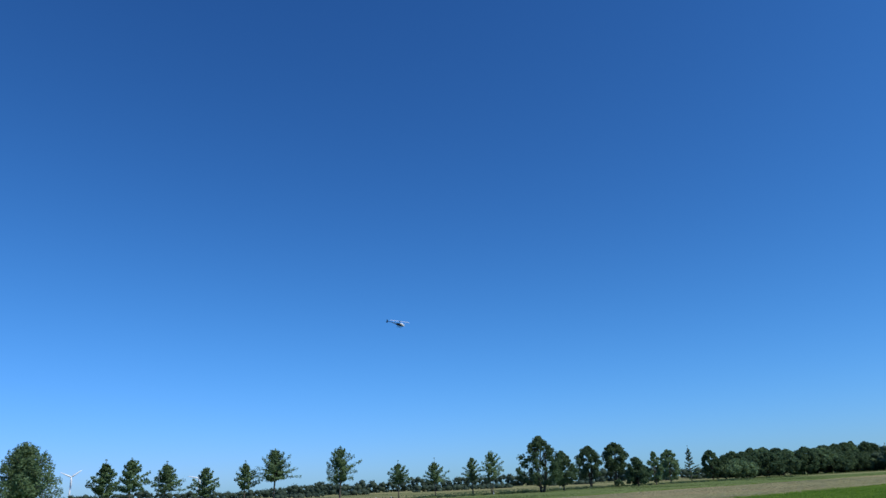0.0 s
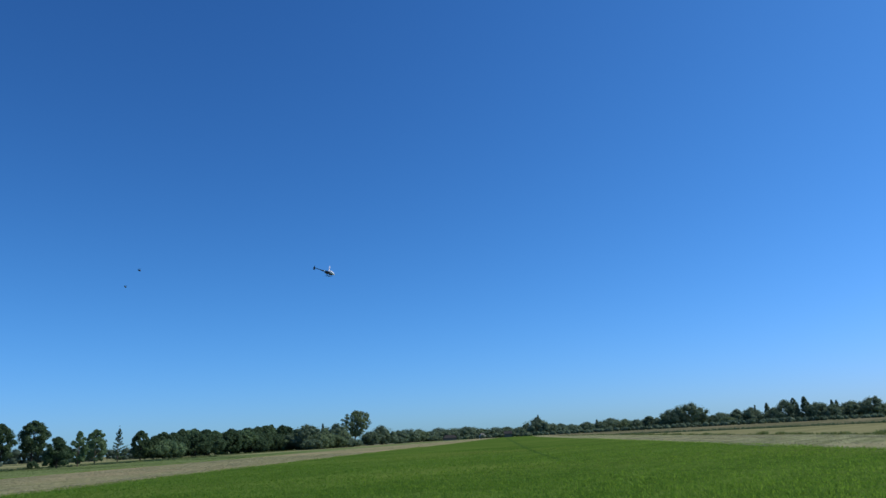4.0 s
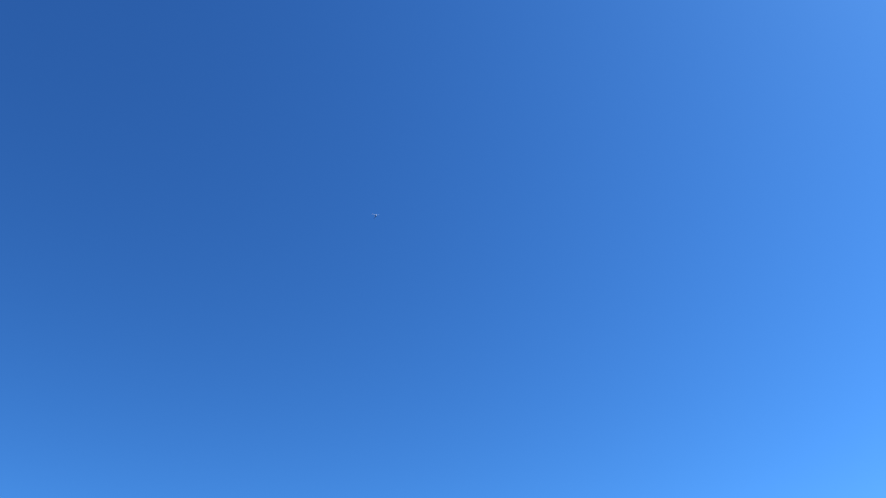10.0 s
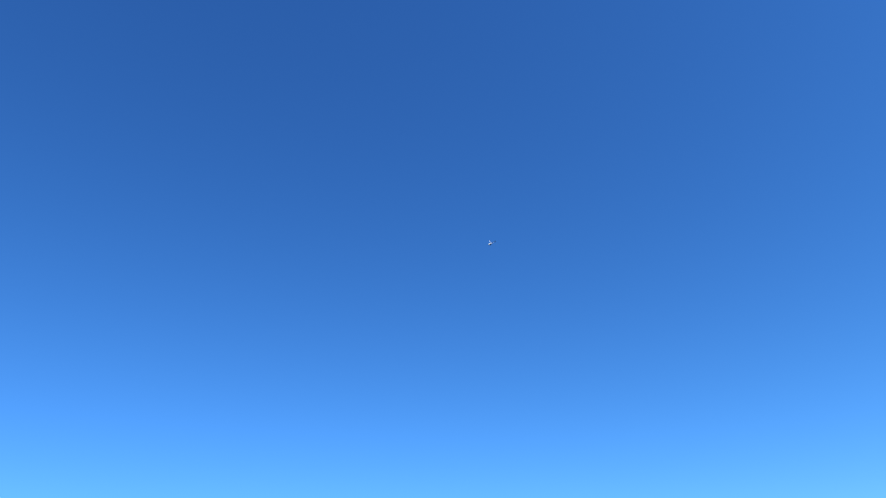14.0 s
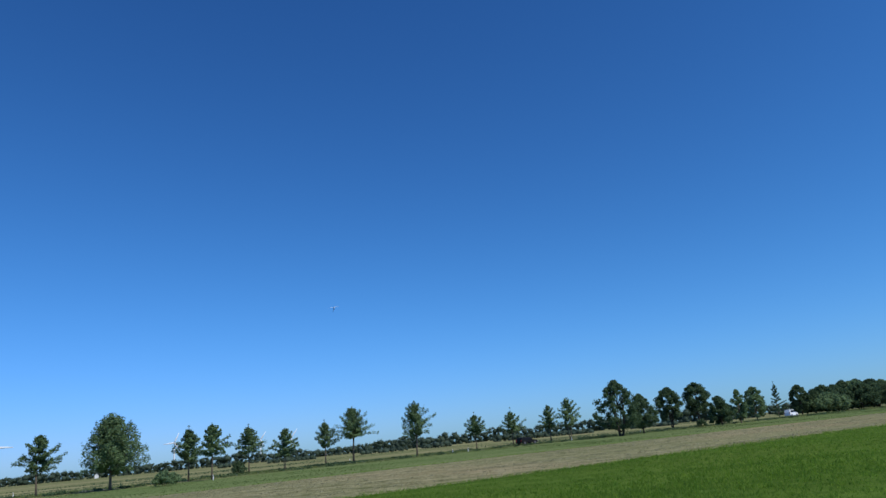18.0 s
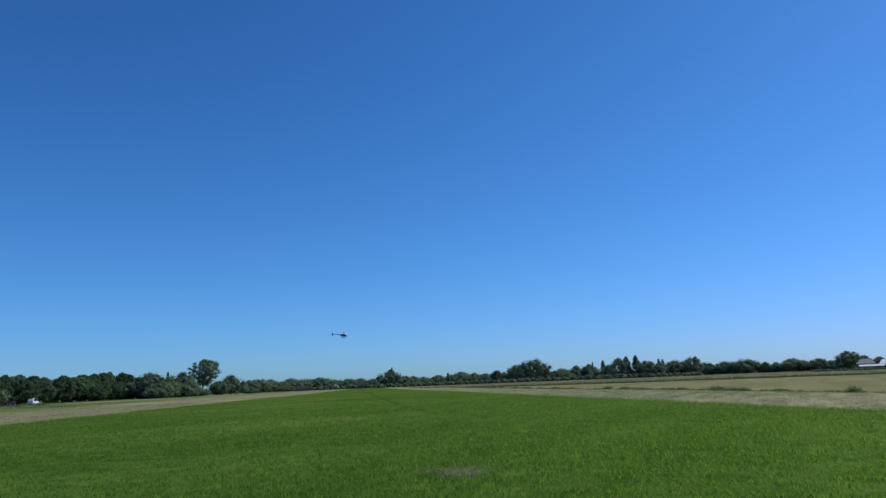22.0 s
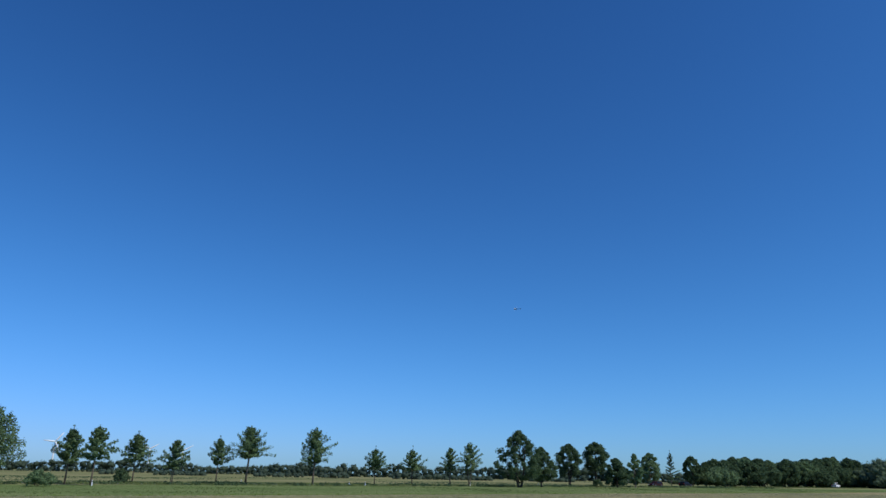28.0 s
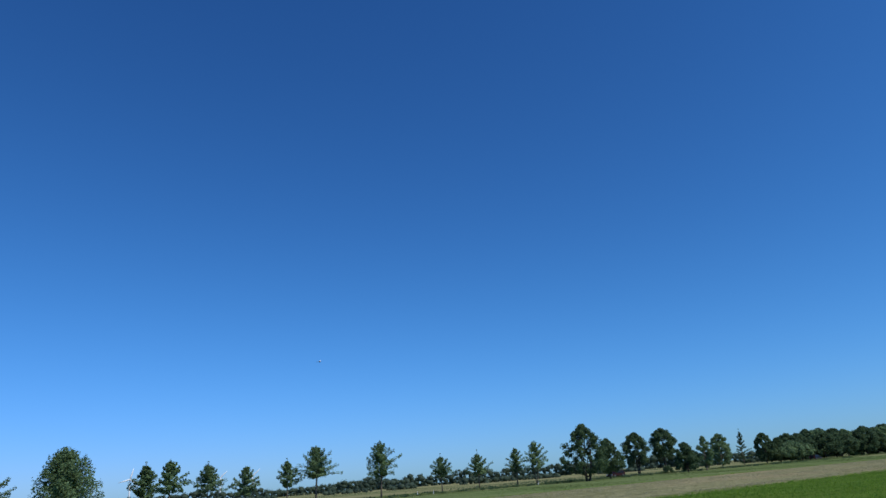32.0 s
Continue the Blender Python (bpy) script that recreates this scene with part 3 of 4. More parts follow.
# ---- far tree lines ----
def far_trees(rows, first, pale=()):
    """Trees of a far hedge line, each by its bearing to the right in degrees, distance, height and width."""
    for i, (az, d, h, wide) in enumerate(rows):
        a = radians(az)
        slim = wide < 0.55 * h
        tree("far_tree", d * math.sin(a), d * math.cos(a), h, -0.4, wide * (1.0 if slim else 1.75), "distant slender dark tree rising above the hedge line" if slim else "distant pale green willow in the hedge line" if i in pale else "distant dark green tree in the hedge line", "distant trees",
             COLUMN if slim else (ROUND, OVAL, SHRUB, BROAD)[(3 * i + first) % 4], first + i, LEAF_PALE if i in pale else LEAF_FAR_HAZED, BARK_DARK, 0.0012 * d, 46, 80, size=0.15, solid=0.6, loose=0.6)


# the thicket about the poplar
far_trees([
    (41.5, 313, 10.8, 9.6), (41.9, 300, 4.3, 5.8), (42.8, 330, 11.0, 2.2), (42.9, 312, 8.6, 9.0), (43.8, 345, 11.5, 8.8), (43.7, 318, 5.7, 8.5), (44.4, 335, 7.7, 7.5), (44.9, 330, 4.1, 7.9), (42.4, 305, 6.4, 6.5), (46.5, 394, 7.5, 7.9),
    (47.3, 405, 10.8, 10.0), (48.8, 420, 3.9, 5.6), (48.7, 430, 7.8, 9.3), (49.5, 463, 8.7, 11.6), (50.3, 522, 9.2, 11.6),
], 100, (3, 5, 6, 8, 14))
# trees round the hamlet
far_trees([
    (51.2, 541, 7.5, 12.1), (51.9, 550, 9.9, 16.3), (51.5, 520, 4.0, 7.3), (53.0, 560, 9.2, 14.8), (54.1, 560, 10.0, 16.7), (55.3, 565, 7.6, 12.6), (56.3, 565, 8.0, 15.3), (57.3, 570, 8.0, 7.7), (58.3, 555, 7.2, 13.0), (59.7, 558, 14.0, 14.9),
    (59.8, 558, 15.4, 2.0), (60.8, 562, 8.5, 9.7), (61.5, 575, 8.3, 9.1), (62.3, 600, 7.6, 13.3), (63.5, 634, 8.9, 9.1), (64.3, 650, 10.5, 4.7), (65.3, 650, 11.5, 18.7), (66.4, 650, 10.0, 13.5), (67.3, 650, 9.0, 12.5), (68.2, 650, 11.4, 8.3),
    (68.8, 650, 9.4, 10.4),
], 130, (5, 17))
# the copse beyond the stubble
far_trees([
    (70.0, 640, 15.9, 16.7), (71.2, 640, 20.4, 18.3), (72.1, 650, 10.8, 9.4), (72.8, 650, 8.8, 10.5), (73.4, 650, 10.8, 14.7), (73.8, 630, 6.7, 7.3), (74.5, 650, 12.7, 10.5), (75.5, 650, 13.7, 14.7), (75.8, 652, 15.0, 2.2), (76.6, 650, 16.1, 5.8),
    (77.8, 650, 18.1, 13.1), (78.4, 650, 19.0, 9.3), (79.1, 650, 19.5, 9.3), (79.9, 650, 14.4, 13.5), (80.8, 650, 15.3, 4.2), (81.1, 650, 14.8, 4.2), (82.0, 650, 14.2, 14.5), (83.3, 640, 16.1, 14.4), (80.9, 645, 12.5, 14.0), (77.0, 645, 12.0, 12.0),
], 160, (5,))
# trees before and behind the farm
far_trees([
    (84.1, 647, 10.1, 8.2), (84.5, 620, 9.7, 8.3), (85.5, 618, 10.5, 10.7), (86.9, 614, 11.8, 18.3), (88.3, 611, 8.4, 7.1), (89.0, 609, 7.9, 9.4), (90.1, 607, 10.5, 13.1), (91.0, 605, 8.1, 10.2), (91.8, 603, 9.4, 12.4), (92.6, 601, 7.1, 9.1),
    (93.6, 500, 11.9, 10.0), (94.6, 640, 10.5, 7.7), (95.5, 633, 8.9, 9.4), (96.9, 621, 8.2, 13.7),
], 190)
far_trees([
    (98.0, 600, 8.8, 7.0), (98.7, 600, 9.9, 11.3), (99.4, 600, 9.9, 9.5), (100.5, 600, 10.1, 15.0), (101.6, 600, 6.7, 9.4), (102.5, 600, 10.3, 12.2), (103.3, 600, 8.2, 8.4), (104.2, 600, 10.9, 17.4), (105.4, 600, 10.0, 14.3), (106.9, 600, 9.5, 14.0),
    (108.2, 600, 9.8, 14.0), (109.6, 600, 8.6, 13.0),
], 210)
a = radians(45.3)
tree("poplar_tree", 380 * math.sin(a), 380 * math.cos(a), 18.3, 4.6, 15.5, "tall pale green poplar standing above the wood", "", UMBEL, 93, LEAF_PALE, BARK, 0.55, 120, 80, 1, 2.0, size=0.085, solid=0.3, loose=0.9)


def far_wood(name, az0, az1, d, h, seed, label, step=2.4, mat=LEAF_FAR_HAZED, gaps=False):
    """A far belt of woodland whose trees cannot be told apart: foliage that runs on, closed down to the ground, under an uneven top."""
    rng = np.random.default_rng(seed)
    at, rad = [], []
    steps = int((az1 - az0) * radians(1) * d / step)
    for i in range(steps):
        u = i * step * 0.1
        top = max(1.0, h * (0.66 + 0.25 * noise.noise((u * 0.12, seed, 0)) + 0.45 * abs(noise.noise((u * 0.6, seed, 2))) + 0.12 * noise.noise((u * 2.2, seed, 4))))
        if gaps and noise.noise((u * 0.5, seed, 9)) < -0.02:
            continue
        z = 0.35 * step
        while z < top:
            r = step * rng.uniform(0.5, 1.4)
            a, dd = radians(az0 + (az1 - az0) * (i + rng.uniform(-0.7, 0.7)) / steps), d + rng.uniform(-1, 1) * step * 1.6
            at.append((dd * math.sin(a), dd * math.cos(a), min(z, top - 0.6 * r) * rng.uniform(0.82, 1.06)))
            rad.append(r)
            z += step * 0.72
    at, rad = np.array(at), np.array(rad)
    p, facing = leaf_shell(at, rad, 32, rng, loose=0.5, ruffle=1.4)
    ob = new(name, leaf_mesh(name, p, facing, 0.0010 * d, mat, rng, (at, rad * 0.74), 0.38))
    return tagged(ob, label, "woodland", kind="stuff")


far_wood("far_wood_north", -48, 2, 640, 10.5, 7, "low distant belt of green woodland", mat=LEAF_BELT_HAZED)
far_wood("far_wood_north_end", -3, 31, 520, 10.5, 8, "low distant belt of green woodland behind the road", mat=LEAF_BELT_HAZED)
far_wood("far_scrub_north", -14, 30, 330, 2.8, 14, "low green scrub and hedges across the meadow", 1.5, LEAF_BELT_HAZED, True)
far_wood("far_wood_behind", 29.5, 43.5, 318, 10.0, 9, "dense dark wood behind the roadside trees", 2.2, LEAF_DARK)
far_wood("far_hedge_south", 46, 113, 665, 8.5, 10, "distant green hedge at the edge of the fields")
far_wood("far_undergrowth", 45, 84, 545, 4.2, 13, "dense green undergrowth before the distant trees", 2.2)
far_wood("near_hedge_south", 91, 99, 440, 1.5, 11, "low green hedge before the farm", 1.0)
far_wood("meadow_scrub", -46, -31, 235, 2.2, 12, "low green scrub in the meadow", 1.2, LEAF_BELT_HAZED, True)


# ---- plants on the ground ----
def blades(name, points, height, width, mat, rng, label, category, spread=0.5, per=3):
    """Upright grass blades, per at each point: thin leaning triangles."""
    c = np.repeat(points, per, axis=0)
    n = len(c)
    c = c + np.column_stack([rng.normal(0, 0.04, (n, 2)), np.zeros(n)])
    hh = np.repeat(height, per) * rng.uniform(0.55, 1.25, n)
    ww = np.repeat(width, per) * rng.uniform(0.7, 1.3, n)
    ang = rng.uniform(0, 2 * math.pi, n)
    side = np.column_stack([np.cos(ang), np.sin(ang), np.zeros(n)]) * ww[:, None]
    tip = c + np.column_stack([rng.normal(0, spread, (n, 2)) * hh[:, None], hh])
    v = np.stack([c - side, c + side, tip], 1).reshape(-1, 3)
    me = bpy.data.meshes.new(name)
    me.vertices.add(n * 3)
    me.vertices.foreach_set("co", v.ravel())
    me.loops.add(n * 3)
    me.loops.foreach_set("vertex_index", np.arange(n * 3, dtype=np.int32))
    me.polygons.add(n)
    me.polygons.foreach_set("loop_start", np.arange(0, n * 3, 3, dtype=np.int32))
    me.update(calc_edges=True)
    me.materials.append(mat)
    return tagged(new(name, me), label, category, kind="stuff")


def strip_points(along, across, z=0.0):
    return np.column_stack([along * math.cos(STRIP) - across * math.sin(STRIP), along * math.sin(STRIP) + across * math.cos(STRIP), np.full(len(along), z)])


rng = np.random.default_rng(5)
# cut grass of the field in uneven tufts, thinning out with the distance
r = np.concatenate([7.0 + 95.0 * rng.uniform(0, 1, 215000) ** 1.9, 26.0 * rng.uniform(0, 1, 26000) ** 0.55])
a = radians(-38) + rng.uniform(0, 1, len(r)) * np.where(np.arange(len(r)) < 215000, radians(160), radians(360))
p = np.column_stack([r * np.sin(a), r * np.cos(a), np.full(len(r), 0.01)])
al, across = p[:, 0] * math.cos(STRIP) + p[:, 1] * math.sin(STRIP), -p[:, 0] * math.sin(STRIP) + p[:, 1] * math.cos(STRIP)
bald = np.array([math.hypot((u - 13.8) / 0.40, (v + 1.48) / 0.30) + 0.5 * noise.noise((u * 3.0, v * 3.0, 4.0)) for u, v in zip(al, across)])
keep = (across < 25.7) & (across > np.interp(al, (-90, 20, 45, 72, 121), (-24.5, -19.6, -18.2, -16.9, -14.6))) & (bald > 1)
p, r = p[keep], r[keep]
lush = np.array([0.7 + 0.6 * noise.noise((q[0] * 0.12, q[1] * 0.12, 3.0)) + 0.5 * noise.noise((q[0] * 1.6, q[1] * 1.6, 6.0)) for q in p])
keep = rng.uniform(0, 1, len(r)) < 0.25 + lush
p, r, lush = p[keep], r[keep], np.clip(lush[keep], 0.3, 1.6)
blades("grass_blades", p, 0.105 * lush * np.clip((120 - r) / 85, 0.1, 1), 0.004 + 0.00028 * r, BLADE, rng, "short bright green grass blades", "grass", 0.5, 3)
# dead straw about the bare patch
pts = strip_points(rng.normal(13.8, 0.42, 700), rng.normal(-1.48, 0.32, 700), 0.015)
blades("dead_straw", pts, rng.uniform(0.02, 0.09, len(pts)), np.full(len(pts), 0.006), STALK, rng, "pale dead straw about a bare patch", "straw", 1.1, 2)
# hay lying in swaths along the mown strips
for name, lo, hi, count in (("hay_north", 25.8, 53, 60000), ("hay_south", -31.4, -16.9, 45000)):
    al = -25 + 150 * rng.uniform(0, 1, count) ** 1.3
    ac = lo + (hi - lo) * rng.uniform(0, 1, count)
    drift = np.array([noise.noise((u * 0.05, v * 0.16, lo)) for u, v in zip(al, ac)])
    swath = 0.5 + 0.5 * np.cos(2 * math.pi * (ac - lo) / 3.1 + 5 * drift)
    keep = rng.uniform(0, 1, count) < 0.2 + 0.8 * swath ** 2 * np.clip(0.55 + 1.6 * drift, 0.1, 1)
    al, ac, swath = al[keep], ac[keep], swath[keep]
    pts = strip_points(al, ac, 0.0)
    blades(name, pts, 0.03 + 0.07 * swath, np.full(len(pts), 0.016), STALK, rng, "dry cut hay lying in long swaths", "hay", 2.2, 3)
# longer grass along the ragged edges of the cut strips
al = -30 + 190 * rng.uniform(0, 1, 16000) ** 1.3
side = rng.uniform(0, 1, len(al))
line = np.where(side < 0.4, np.interp(al, [60, 230], [25.6, 22]), np.where(side < 0.7, np.interp(al, (20, 72, 121, 350), (-19.6, -16.9, -14.6, -4)), 53.5))
wob = np.array([0.9 * noise.noise((v * 0.13, c, 1.0)) for v, c in zip(al, line)])
pts = strip_points(al, line + wob + rng.normal(0, 0.35, len(al)))
blades("edge_grass", pts, rng.uniform(0.05, 0.16, len(pts)), np.full(len(pts), 0.012), BLADE, rng, "longer green grass along the mown edges", "grass", 0.5, 3)
# weeds in the ditch beside the southern mown strip, and reeds in the far ditch
al = rng.uniform(-10, 330, 20000)
thick = np.array([max(0.0, 0.7 * noise.noise((v * 0.13, 8.0, 0.0)) + 1.3 * noise.noise((v * 0.55, 2.0, 0.0)) + 0.7 * noise.noise((v * 1.6, 5.0, 0.0)) + 0.02) for v in al])
keep = rng.uniform(0, 1, len(al)) < 0.3 + 1.2 * thick
al, thick = al[keep], thick[keep]
pts = strip_points(al, np.interp(al, (-90, 32, 78, 121, 241, 328), (-33.9, -32.4, -31.8, -29, -24.4, -14.4)) + rng.normal(0, 0.3, len(al)), 0.0)
blades("ditch_weeds", pts, 0.06 + 0.42 * np.minimum(thick, 1.0), np.full(len(pts), 0.04), VERGE_BLADE, rng, "clumps of green weeds along a ditch", "weeds", 0.55, 5)
edge = [(210, -26), (196, -38), (171, -60), (157, -90), (138, -114), (-60, -145)]
pts = []
for (a0, c0), (a1, c1) in zip(edge[:-1], edge[1:]):
    k = int(math.hypot(a1 - a0, c1 - c0) * 22)
    f = rng.uniform(0, 1, k)
    pts.append(strip_points(a0 + (a1 - a0) * f + rng.normal(0, 0.9, k), c0 + (c1 - c0) * f + rng.normal(0, 0.9, k)))
pts = np.concatenate(pts)
blades("ditch_reeds", pts, rng.uniform(0.25, 0.75, len(pts)), np.full(len(pts), 0.05), LEAF_DARK, rng, "dark green reeds along the far ditch", "reeds", 0.4, 4)
# rough tall grass in the verge
al, ac = rng.uniform(-60, 200, 26000), rng.uniform(57, 98.4, 26000)
pts = strip_points(al, ac)
tall = np.array([0.05 + 0.25 * max(0.0, noise.noise((q[0] * 0.06, q[1] * 0.06, 1.0))) for q in pts])
blades("verge_tufts", pts, tall, np.full(len(pts), 0.025), VERGE_BLADE, rng, "rough green tufts of tall grass", "grass", 0.6, 3)

# uncut grass along both edges of the road, and the mottled meadow beyond it
al = rng.uniform(-330, 420, 26000)
pts = strip_points(al, np.where(rng.uniform(0, 1, len(al)) < 0.65, 97.0, 104.8) + rng.uniform(-1.2, 1.2, len(al)))
tall = np.array([0.24 + 0.14 * noise.noise((v * 0.07, 2.0, 5.0)) for v in al])
blades("roadside_grass", pts, tall, np.full(len(pts), 0.035), VERGE_BLADE, rng, "uncut green and straw grass along the road", "grass", 0.5, 3)
al, ac = rng.uniform(-260, 420, 30000), 107 + 130 * rng.uniform(0, 1, 30000) ** 1.3
patch = np.array([noise.noise((u * 0.012, v * 0.05, 7.0)) for u, v in zip(al, ac)])
keep = patch > 0.1
pts = strip_points(al[keep], ac[keep])
blades("meadow_tufts", pts, 0.1 + 0.5 * patch[keep], np.full(len(pts), 0.05), LEAF_DARK, rng, "dark green sedge tufts in the dry meadow", "grass", 0.5, 3)

# weeds and nettles in low mats about the avenue
al = rng.uniform(-70, 190, 260)
pts = strip_points(al, 92 + 16 * rng.uniform(0, 1, len(al)) ** 1.2 - np.clip(al - 130, 0, 90) * 0.12, 0.12)
# two dark rows stand in for the shadows of the oak and an avenue tree
shade = [(29.9 + 0.55 * k, 124.0 + 0.1 * (k % 3), 0.25) for k in range(9)] + [(-14.6 + 0.6 * k, 111.3 + 0.3 * (k % 2), 0.22) for k in range(11)]
pts = np.concatenate([pts, np.array(shade)])
p, facing = leaf_shell(pts, rng.uniform(0.35, 1.2, len(pts)), 70, rng, 0.22, 0.9)
tagged(new("verge_weeds", leaf_mesh("verge_weeds", p, facing, 0.2, LEAF_DARK, rng)), "low dark green weeds in the verge, some standing in for tree shadows", "weeds", kind="stuff")

# ---- wind turbines ----
# bearing, distance, hub height, blade length, the rotor's turn at 17 seconds and its speed, in degrees
TURBINES = [(-36.4, 1500, 72, 27, 105, 141), (-28.5, 1600, 68, 27, 36.5, 159), (-17.3, 2000, 64, 27, 90, 145), (-11.13, 2300, 61, 28, 22, 86.4), (-8.85, 2300, 58, 33, 20, 86.4), (102.5, 2600, 46, 17, 30, 86.4)]
rotors = []
for bearing, d, hub, reach, phase, speed in TURBINES:
    a = radians(bearing)
    th = empty("wind_turbine", pose(d * math.sin(a), d * math.cos(a), 0, 0, 0, -bearing), "white three-bladed wind turbine on a tall tower", "wind turbine", "wind turbines")
    part("tower", tubes("tower", [([(0, 0, -0.5), (0, 0, hub * 0.5), (0, 0, hub)], [2.3, 1.9, 1.3])], WHITE, 14), WHITE, th)
    part("nacelle", box(3.4, 9.0, 3.4, (0, 1.5, hub + 1.2), 0.8), WHITE, th)
    bm = bmesh.new()
    bmesh.ops.create_uvsphere(bm, u_segments=12, v_segments=8, radius=1.7)
    rot = part("rotor", bm, WHITE, th, smooth=True)
    rot.location = (0, -4.2, hub + 1.2)
    for k in range(3):
        w = radians(120 * k)
        pts = [Vector((math.cos(w), 0, math.sin(w))) * s for s in (0.8, reach * 0.2, reach * 0.6, reach)]
        part("blade", tubes("blade", [(pts, [1.1, 2.1, 1.4, 0.5])], WHITE, 6), WHITE, rot)
    rotors.append((rot, hub, phase, speed))

a = radians(-30.05)
mast = empty("white_mast", pose(1500 * math.sin(a), 1500 * math.cos(a), 0), "plain white mast beyond the woodland", "mast")
part("pole", tubes("pole", [([(0, 0, -0.5), (0, 0, 14), (0, 0, 28)], [1.3, 1.1, 0.8])], WHITE, 10), WHITE, mast)

# ---- helicopter ----
heli = empty("model_helicopter", pose(0, 0, 30), "radio-controlled helicopter with a dark navy and white canopy, flying", "helicopter")


def loft(name, rings, mat, sides=14):
    """A smooth skin through rings of y, half width, half height, centre height."""
    verts, faces = [], []
    for y, rx, rz, zc in rings:
        for k in range(sides):
            w = 2 * math.pi * k / sides
            verts.append((rx * math.cos(w), y, zc + rz * math.sin(w)))
    for i in range(len(rings) - 1):
        for k in range(sides):
            j = (k + 1) % sides
            faces.append((i * sides + k, i * sides + j, (i + 1) * sides + j, (i + 1) * sides + k))
    faces.append(tuple(range(sides))[::-1])
    faces.append(tuple((len(rings) - 1) * sides + k for k in range(sides)))
    return mesh_from(name, verts, faces, mat, True)


NAVY = plain("navy_shell", (0.012, 0.016, 0.035), 0.35, wear=0.1)
shell = part("canopy", loft("canopy", [(0.44, 0.012, 0.012, -0.06), (0.41, 0.04, 0.045, -0.06), (0.32, 0.07, 0.085, -0.045), (0.2, 0.085, 0.11, -0.03), (0.06, 0.08, 0.11, -0.015), (-0.06, 0.05, 0.08, 0.0)], NAVY), NAVY, heli, "dark navy and white canopy")
part("canopy_top", loft("canopy_top", [(0.47, 0.02, 0.02, -0.07), (0.41, 0.06, 0.06, -0.05), (0.28, 0.095, 0.098, 0.0), (0.14, 0.092, 0.098, 0.038), (0.02, 0.055, 0.06, 0.07)], WHITE), WHITE, shell, "white upper half of the canopy")
part("frame", box(0.1, 0.46, 0.2, (0, -0.04, -0.05), 0.015), CARBON, heli, "black carbon side frames")
part("battery", box(0.07, 0.3, 0.07, (0, 0.16, -0.13), 0.01), CARBON, heli)
part("tail_boom", tubes("tail_boom", [([(0, -0.2, 0.0), (0, -0.75, 0.01), (0, -1.18, 0.02)], [0.03, 0.026, 0.022])], CARBON, 10), CARBON, heli)
part("boom_support", tubes("boom_support", [([(0.04, -0.18, -0.12), (0.01, -0.72, 0.0)], [0.008, 0.008]), ([(-0.04, -0.18, -0.12), (-0.01, -0.72, 0.0)], [0.008, 0.008])], CARBON, 5), CARBON, heli)
part("tail_fin", box(0.012, 0.12, 0.24, (0.02, -1.15, -0.02), 0.004), NAVY, heli)
part("tail_rotor", box(0.012, 0.03, 0.32, (-0.05, -1.17, 0.02), 0.003), CARBON, heli)
for s in (-1, 1):
    sk = part("skid", tubes("skid", [([(0.13 * s, 0.26, -0.25), (0.13 * s, 0.2, -0.28), (0.13 * s, -0.2, -0.28)], [0.012, 0.012, 0.012])], CARBON, 6), CARBON, heli)
    for yy in (0.12, -0.1):
        part("strut", tubes("strut", [([(0.04 * s, yy, -0.14), (0.13 * s, yy, -0.28)], [0.011, 0.011])], CARBON, 5), CARBON, sk)
part("mast", tubes("mast", [([(0, 0, 0.08), (0, 0, 0.25)], [0.012, 0.012])], STEEL, 8), STEEL, heli)
bm = bmesh.new()
bmesh.ops.create_cone(bm, cap_ends=True, segments=12, radius1=0.05, radius2=0.035, depth=0.06)
main_rotor = part("main_rotor", bm, CARBON, heli)
main_rotor.location = (0, 0, 0.25)
for s in (-1, 1):
    part("rotor_blade", box(0.78, 0.066, 0.012, (0.44 * s, 0, 0.0), 0.004), BLADE_WHITE, main_rotor, "pale main rotor blade")


# ---- insects ----
flies = []
for k in range(2):
    fly = empty("flying_insect", pose(0, 3 + k, 1), "small dark insect flying past", "insect", "insects")
    bm = bmesh.new()
    bmesh.ops.create_uvsphere(bm, u_segments=10, v_segments=7, radius=1, matrix=Matrix.Diagonal((0.0045, 0.003, 0.0026, 1)))
    part("body", bm, CARBON, fly, smooth=True)
    for s in (-1, 1):
        bm = bmesh.new()
        bmesh.ops.create_uvsphere(bm, u_segments=8, v_segments=5, radius=1, matrix=pose(-0.002, 0.005 * s, 0.0035, 0, 0, -25 * s) @ Matrix.Diagonal((0.0022, 0.005, 0.0003, 1)))
        part("wing", bm, RUBBER, fly)
    flies.append(fly)


